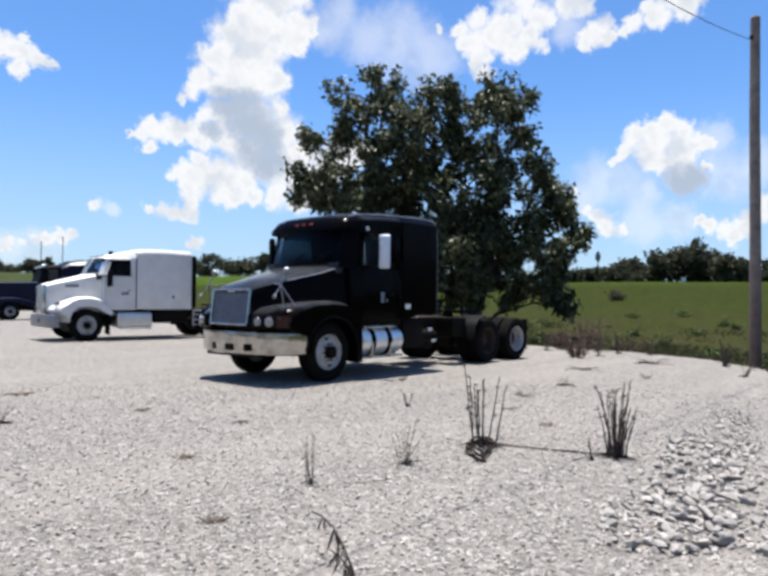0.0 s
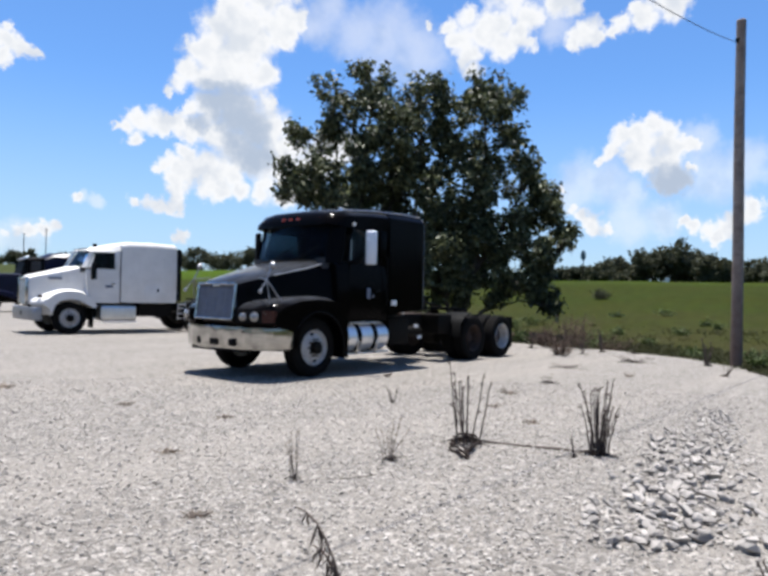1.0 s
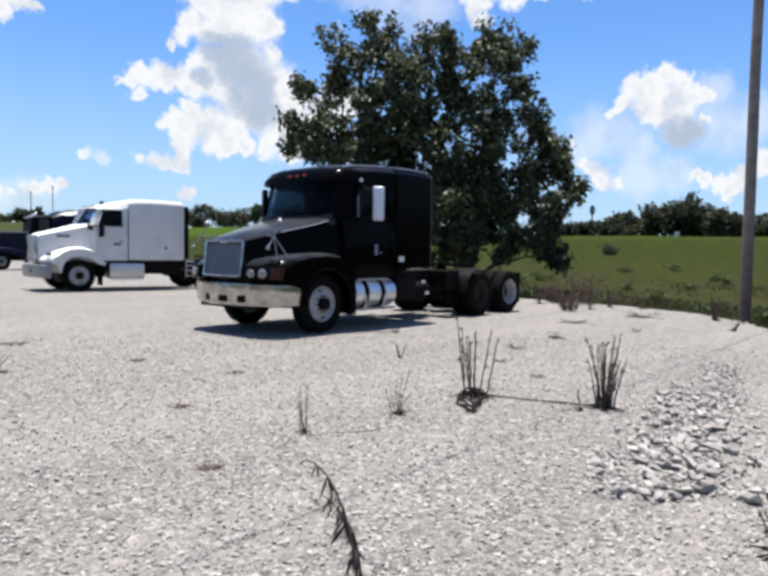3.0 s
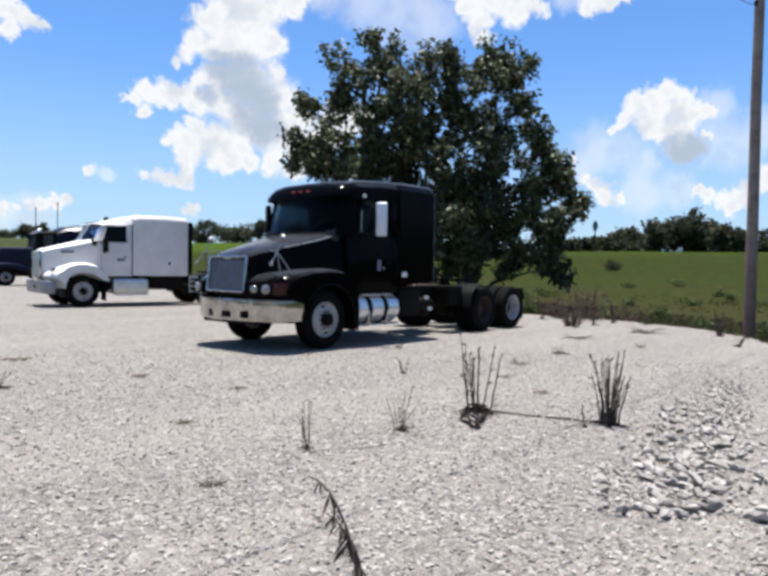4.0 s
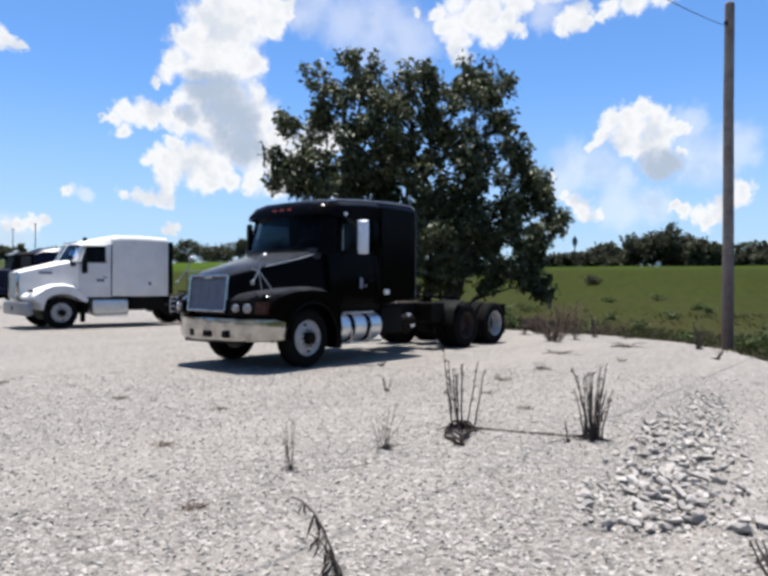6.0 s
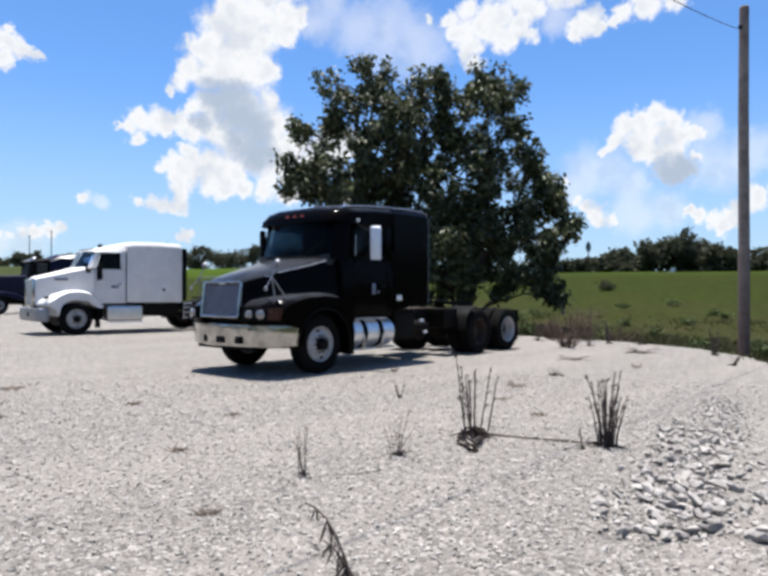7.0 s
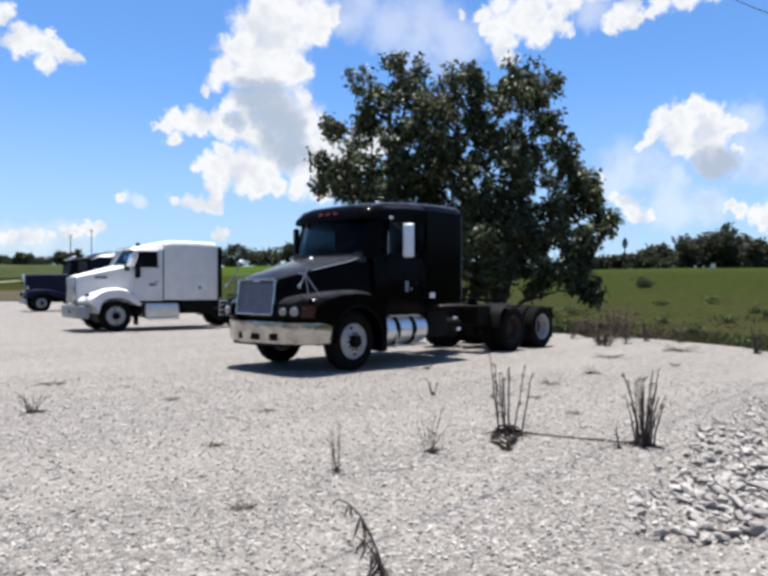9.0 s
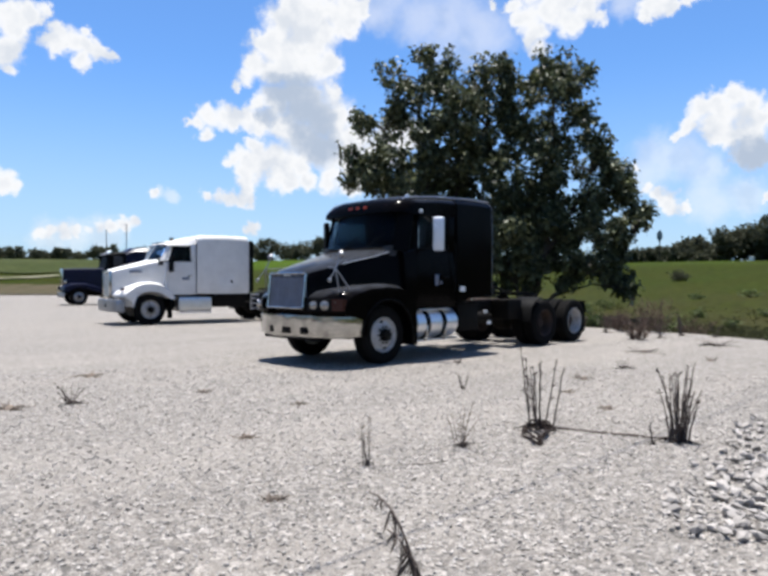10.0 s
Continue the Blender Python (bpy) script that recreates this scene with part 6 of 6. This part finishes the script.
for k, (x, y, n, h, s) in enumerate([(-1.14, -3.74, 5, 0.24, 0.10), (1.02, -1.88, 4, 0.14, 0.14), (2.46, -4.26, 5, 0.16, 0.22), (0.82, -4.45, 6, 0.10, 0.22), (-1.08, -5.79, 4, 0.05, 0.16), (-4.76, -4.09, 7, 0.045, 0.16),
                                     (-3.76, -1.6, 5, 0.05, 0.15), (-4.2, 0.97, 8, 0.07, 0.35), (-5.27, -1.23, 8, 0.26, 0.20), (-5.87, -1.06, 9, 0.09, 0.35), (9.21, -1.42, 9, 0.65, 0.35),
                                     (8.88, -2.2, 7, 0.45, 0.2), (7.69, -4.0, 14, 0.16, 0.5), (6.21, -6.23, 8, 0.32, 0.2), (5.2, -3.4, 7, 0.12, 0.5), (9.7, -0.3, 8, 0.5, 0.3), (9.9, 0.7, 7, 0.5, 0.25), (7.4, 0.6, 5, 0.4, 0.15), (10.4, 1.8, 8, 0.6, 0.3),
                                     (10.2, -3.1, 6, 0.4, 0.2), (4.6, -4.9, 4, 0.1, 0.2), (-5.6, -5.7, 5, 0.05, 0.13), (-3.4, -3.1, 4, 0.04, 0.12), (-0.4, -4.9, 4, 0.05, 0.14)]):
    dead_weed(x, y, n, h, s, 20 + k, "dry brown weed tuft low in the gravel" if h < 0.3 else "dry brown weed stalks at the gravel's edge", mat=FADED if h < 0.12 else STALK)


dead_weed(10.12, -2.26, 4, 0.62, 0.14, 80, "dark thick dead stalks at the gravel's edge", thick=0.022, flare=(0.5, 1.0))
dead_weed(8.32, -5.38, 5, 0.68, 0.13, 81, "dark thick dead stalks at the gravel's edge", thick=0.02, flare=(0.5, 1.0))


def leaning_weed():
    """The dead plant close by, bent over, with hanging dry leaves."""
    t = thing("dead_weed", Matrix.Translation((-6.32, -7.72, 0)), "bent dead weed with hanging dry leaves close by", "weed")
    rng = random.Random(9)
    for tip, h in ((Vector((-0.05, 0.27, 0.63)), 1.2), (Vector((-0.03, 0.19, 0.50)), 1.0), (Vector((0.0, 0.10, 0.42)), 0.9)):
        pts = [Vector((tip.x * (k / 8) ** 1.5, tip.y * (k / 8) ** 1.6, -0.02 + (tip.z + 0.02) * math.sin(k / 8 * math.pi / 2) ** 0.9)) for k in range(9)]
        stem = part("stem", tube(pts, 0.0065, 6, taper=0.0025), STALK, t)
        for k in range(int(38 * h)):
            q = rng.uniform(2.0, 7.6)
            i = int(q)
            p = pts[i].lerp(pts[i + 1], q - i)
            L = rng.uniform(0.05, 0.15) * (1.15 - 0.09 * q)
            d = Vector((rng.uniform(-0.6, 0.4), rng.uniform(-0.5, 0.5), -1)).normalized()
            side = d.cross(Vector((rng.uniform(-1, 1), rng.uniform(-1, 1), 0.1))).normalized() * L * 0.075
            m = p + d * L * 0.5 + Vector((rng.uniform(-0.01, 0.01), rng.uniform(-0.01, 0.01), 0))
            bm = loft([[p + side * 0.3, p - side * 0.3, p - side * 0.3 + Vector((0.001, 0.001, 0))], [m + side, m - side, m + Vector((0.003, 0.003, 0))], [p + d * L + side * 0.1, p + d * L - side * 0.1, p + d * L + Vector((0.001, 0, 0))]])
            part("dry_leaf", bm, STALK, stem)
    return t


leaning_weed()
dead_weed(-4.50, -8.80, 8, 0.24, 0.2, 71, "dark dry weed clump among stones", thick=0.008)


def vine(points, seed, radius, label, mat=STALK):
    rng = random.Random(seed)
    pts = []
    for (ax, ay), (bx, by) in zip(points, points[1:]):
        n = max(2, int(math.hypot(bx - ax, by - ay) / 0.12))
        pts += [(ax + (bx - ax) * k / n + rng.uniform(-0.02, 0.02), ay + (by - ay) * k / n + rng.uniform(-0.02, 0.02), radius * 0.5 + rng.uniform(-0.004, 0.006)) for k in range(n)]
    tagged(part("dry_vine", tube(pts, radius, 5), mat), label, "vine")


vine([(-2.36, -5.86), (-2.25, -6.25), (-2.12, -6.68), (-2.02, -6.95)], 1, 0.012, "dry dark vine lying on gravel between two weeds")
vine([(-4.58, -5.56), (-4.2, -5.85), (-3.9, -5.95)], 3, 0.005, "thin dry vine lying on gravel beside a weed", STRAW)


def stone_mesh(name, seed, flat=0.6):
    """An angular broken stone, about a metre across before it is scaled."""
    rng = random.Random(seed)
    bm = bmesh.new()
    for k in range(13):
        p = Vector((rng.uniform(-1, 1), rng.uniform(-1, 1), rng.uniform(-1, 1)))
        p *= 0.5 / max(0.35, p.length)
        bm.verts.new((p.x * 1.25, p.y * 0.8, p.z * flat))
    hull = bmesh.ops.convex_hull(bm, input=bm.verts)
    bmesh.ops.delete(bm, geom=list({g for g in hull["geom_interior"] if isinstance(g, bmesh.types.BMVert)}), context="VERTS")
    bmesh.ops.recalc_face_normals(bm, faces=bm.faces)
    me = bpy.data.meshes.new(name)
    bm.to_mesh(me)
    bm.free()
    me.materials.append(ROCK)
    return me


def in_pile(x, y):
    """How deep within the heap of loose stones a spot lies, 0 to 1."""
    if x < -4.42 + 0.74 * max(0, -7.71 - y) or x > 1.6:
        return 0
    mid = -8.12 + (x + 4.3) * 0.175
    half = 0.58 - 0.06 * max(0, x + 4) + 0.1 * noise.noise((x * 2, 0, 4))
    return max(0, min(1, 1.25 - abs(y - mid) / max(0.12, half)))


def build_rocks():
    rng = random.Random(31)
    meshes = [stone_mesh("rock", 200 + k) for k in range(9)]
    pile = thing("rock_pile", Matrix.Translation((-2.5, -7.7, 0)), "loose heap of pale broken limestone rocks on gravel", "rocks")
    made = 0
    while made < 290:
        x, y = rng.uniform(-4.5, 1.5), rng.uniform(-8.9, -6.7)
        w = in_pile(x, y)
        if rng.random() > w * (0.5 if x > -1 else 1):
            continue
        size = rng.uniform(0.05, 0.11) * (1.3 if rng.random() < 0.16 else 1) * (1 - 0.05 * max(0, x + 4))
        ob = new("rock", meshes[made % 9])
        ob.parent = pile
        ob.matrix_basis = pose(x + 2.5, y + 7.7, size * 0.18 + 0.015 * w, rng.uniform(-25, 25), rng.uniform(-25, 25), rng.uniform(0, 360)) @ Matrix.Diagonal((size, size, size, 1))
        made += 1
    # gravel: loose small stones over the nearer ground
    base = []
    for k in range(6):
        me = stone_mesh("pebble", 300 + k, 0.65)
        base.append((np.array([v.co[:] for v in me.vertices]), [tuple(p.vertices) for p in me.polygons]))
        bpy.data.meshes.remove(me)
    for name, count, lo, hi, near in (("gravel_stones", 30000, 0.012, 0.038, False), ("rubble", 1600, 0.025, 0.065, True)):
        vs, fs, n, made = [], [], 0, 0
        while made < count:
            if near:
                x, y = rng.uniform(-5.6, 1.5), rng.uniform(-9.0, -6.7)
                if rng.random() > in_pile(x, y) * 1.2:
                    continue
            else:
                r, a = 2.1 + 9.5 * rng.random() ** 1.25, radians(rng.uniform(-86, -10))
                x, y = EYE[0] - math.sin(a) * r, EYE[1] + math.cos(a) * r
            s = lo + (hi - lo) * rng.random() ** 2.2
            v, f = base[made % 6]
            R = np.array(Euler((rng.uniform(-0.5, 0.5), rng.uniform(-0.5, 0.5), rng.uniform(0, 6.28))).to_matrix())
            vs.append(v @ R.T * s + (x, y, s * 0.15))
            fs += [(a + n, b + n, c + n) for a, b, c in f]
            n += len(v)
            made += 1
        me = bpy.data.meshes.new(name)
        me.from_pydata(np.concatenate(vs).tolist(), [], fs)
        me.materials.append(PEBBLE)
        tagged(new(name, me), "loose pale limestone chips over the lot" if not near else "small broken stone in the rock heap", "gravel", kind="stuff")


def pebble_material():
    m = bpy.data.materials.new("limestone_chips")
    m.use_nodes = True
    nt = m.node_tree
    N, L = nt.nodes.new, nt.links.new
    b = nt.nodes["Principled BSDF"]
    geo, mix = N("ShaderNodeNewGeometry"), N("ShaderNodeMix")
    mix.data_type = "RGBA"
    L(geo.outputs["Random Per Island"], mix.inputs[0])
    mix.inputs[6].default_value, mix.inputs[7].default_value = (0.155, 0.142, 0.127, 1), (0.36, 0.335, 0.302, 1)
    L(mix.outputs[2], b.inputs["Base Color"])
    b.inputs["Roughness"].default_value = 0.92
    return m


PEBBLE = pebble_material()
build_rocks()


# ---- grass and leafy weeds on the bank ----
def build_grass():
    """Uncut tufts: thick at the foot of the bank, thinner and in clumps up the slope."""
    rng = np.random.default_rng(77)
    vs = []
    for tries in range(60000):
        a, d = radians(rng.uniform(-86, -50)), rng.uniform(15, 62)
        x, y = EYE[0] - math.sin(a) * d, EYE[1] + math.cos(a) * d
        s = edge_distance(x, y)
        clump = noise.noise((x * 0.35, y * 0.35, 1)) + 0.5 * noise.noise((x * 1.1, y * 1.1, 6))
        if s < 0.05 or clump < rng.uniform(-0.7, 0.2) + 0.012 * s or s > 9 or (s > 4 and rng.random() < 0.85):
            continue
        z = ground_height(x, y) - 0.03
        h = rng.uniform(0.06, 0.20) * (1.0 + 0.8 * max(0, clump)) * (0.95 if s < 4 else 0.8)
        for k in range(3):
            t = rng.uniform(0, 6.28)
            lx, ly = rng.normal(0, 0.12, 2)
            w = 0.024 + 0.0005 * s
            px, py = x + rng.normal(0, 0.07), y + rng.normal(0, 0.07)
            vs.append(((px - w * math.cos(t), py - w * math.sin(t), z), (px + w * math.cos(t), py + w * math.sin(t), z), (px + lx, py + ly, z + h)))
    v = np.array(vs).reshape(-1, 3)
    me = bpy.data.meshes.new("grass_blades")
    me.from_pydata(v.tolist(), [], np.arange(len(v)).reshape(-1, 3).tolist())
    me.materials.append(BLADE)
    tagged(new("grass_blades", me), "uncut green and straw-coloured grass on the bank", "grass", kind="stuff")


def leafy_weed(x, y, h, w, seed, label, mat, count=36):
    rng = np.random.default_rng(seed)
    z = ground_height(x, y) if edge_distance(x, y) > 0 else 0
    t = thing("leafy_weed", Matrix.Translation((x, y, z)), label, "weed", "leafy weeds on the bank")
    stems = []
    for k in range(5):
        e = Vector((rng.uniform(-w, w), rng.uniform(-w, w), h * rng.uniform(0.6, 1)))
        part("stem", tube([(0, 0, -0.05), e * 0.5 + Vector((0, 0, 0.05)), e], 0.012, 5, taper=0.005), STALK, t)
        stems.append(e)
    centres = [np.array(stems[k % 5]) * rng.uniform(0.3, 1.0) + rng.normal(0, w * 0.35, 3) * (1, 1, 0.6) for k in range(count)]
    centres = [c for c in centres if c[2] > 0.03]
    v, f = leaves(centres, 7, 0.06, 0.11, rng)
    leaf_mesh("foliage", v, f, mat, t)


BLADE = leaf_material("grass_blade", (0.027, 0.032, 0.010), (0.050, 0.049, 0.020), 0.95)
WEED_LEAF = leaf_material("weed_leaf", (0.026, 0.042, 0.008), (0.085, 0.115, 0.034), 0.7)
build_grass()
for k, (x, y, h, w) in enumerate([(9.6, -6.6, 0.8, 0.3), (9.0, -7.1, 0.75, 0.28), (10.4, -6.2, 0.4, 0.25), (11.3, -4.4, 0.35, 0.25), (8.2, -7.0, 0.4, 0.2), (12.3, -1.0, 0.5, 0.4), (12.4, 1.6, 0.7, 0.4)]):
    leafy_weed(x, y, h, w, 400 + k, "leafy green weed at the foot of the bank", WEED_LEAF)
for k, (az, d, h, w) in enumerate([(-68.8, 45, 0.62, 0.40), (-70.0, 33, 0.16, 0.18), (-76.6, 30, 0.18, 0.16), (-77.4, 29, 0.2, 0.16), (-63.2, 30, 0.3, 0.3), (-61.6, 29, 0.35, 0.3), (-70.2, 27, 0.25, 0.22), (-73.6, 34, 0.25, 0.3), (-75.0, 27, 0.2, 0.25), (-72.4, 24, 0.2, 0.22)]):
    x, y, _ = at(az, d)
    leafy_weed(x, y, h, w, 430 + k, "dark green bush on the grass bank", FAR_LEAF if k == 0 else WEED_LEAF, 150 if k == 0 else 26)


def dry_brush(x, y, h, w, seed, stems=14):
    """A thicket of thin reddish twigs, leafless."""
    rng = random.Random(seed)
    t = thing("dry_brush", Matrix.Translation((x, y, ground_height(x, y) if edge_distance(x, y) > 0 else 0)), "reddish brown leafless brush at the gravel's edge", "brush", "dry brush at the edge")
    twigs = bmesh.new()
    for k in range(stems):
        a, r = rng.uniform(0, 6.28), w * math.sqrt(rng.random())
        tip = Vector((math.cos(a) * r * 1.3, math.sin(a) * r * 1.3, h * rng.uniform(0.5, 1.0)))
        pts = [Vector((math.cos(a) * r * 0.5, math.sin(a) * r * 0.5, -0.06)).lerp(tip, q / 5) + Vector((rng.uniform(-0.02, 0.02), rng.uniform(-0.02, 0.02), 0)) for q in range(6)]
        part("stem", tube(pts, 0.013, 5, taper=0.006), BRUSH, t)
        for j in range(10):
            p = pts[rng.randint(1, 5)]
            d = Vector((rng.uniform(-1, 1), rng.uniform(-1, 1), rng.uniform(-0.1, 1.1))).normalized() * rng.uniform(0.08, 0.26)
            m = p + d * 0.55
            tube([p, m, p + d + Vector((0, 0, -0.02))], 0.0075, 4, twigs, taper=0.004)
            tube([m, m + Vector((rng.uniform(-1, 1), rng.uniform(-1, 1), rng.uniform(0, 1))) * 0.1], 0.006, 4, twigs, taper=0.002)
    tagged(part("twig_growth", twigs, BRUSH, t), kind="stuff")


BRUSH = material("reddish_brush_twig", (0.10, 0.07, 0.055), 0.9, vary=0.3, scale=6, colour2=(0.06, 0.044, 0.036), object_random=0.25, spec=0.1)
for k, (x, y, h, w) in enumerate([(10.4, -1.5, 0.95, 0.4), (10.9, -0.9, 0.9, 0.45), (10.3, -0.6, 0.6, 0.35), (11.5, 0.4, 0.5, 0.4), (11.9, 1.8, 0.45, 0.4), (11.6, 4.2, 0.5, 0.4), (11.3, -2.2, 0.35, 0.4), (8.0, -2.0, 0.42, 0.3)]):
    dry_brush(x, y, h, w, 460 + k)


# unseen woods added round the lot behind the camera, to darken chrome reflections
rng = np.random.default_rng(901)
belt = []
for k in range(1500):
    a = radians(rng.uniform(10, 262))
    d = rng.uniform(95, 125)
    x, y = EYE[0] - math.sin(a) * d, EYE[1] + math.cos(a) * d
    belt.append((x, y, ground_height(x, y) + rng.uniform(0.3, 5.5 + 2.5 * noise.noise((x * 0.06, y * 0.06, 5)))))
v, f = leaves(belt, 8, 0.9, 2.2, rng, 0.1)
v[:, 2] = np.maximum(v[:, 2], -0.1)
tagged(leaf_mesh("far_woods", v, f, FAR_LEAF, None), "unseen belt of green woods added round the lot for reflections", "woods", kind="stuff")
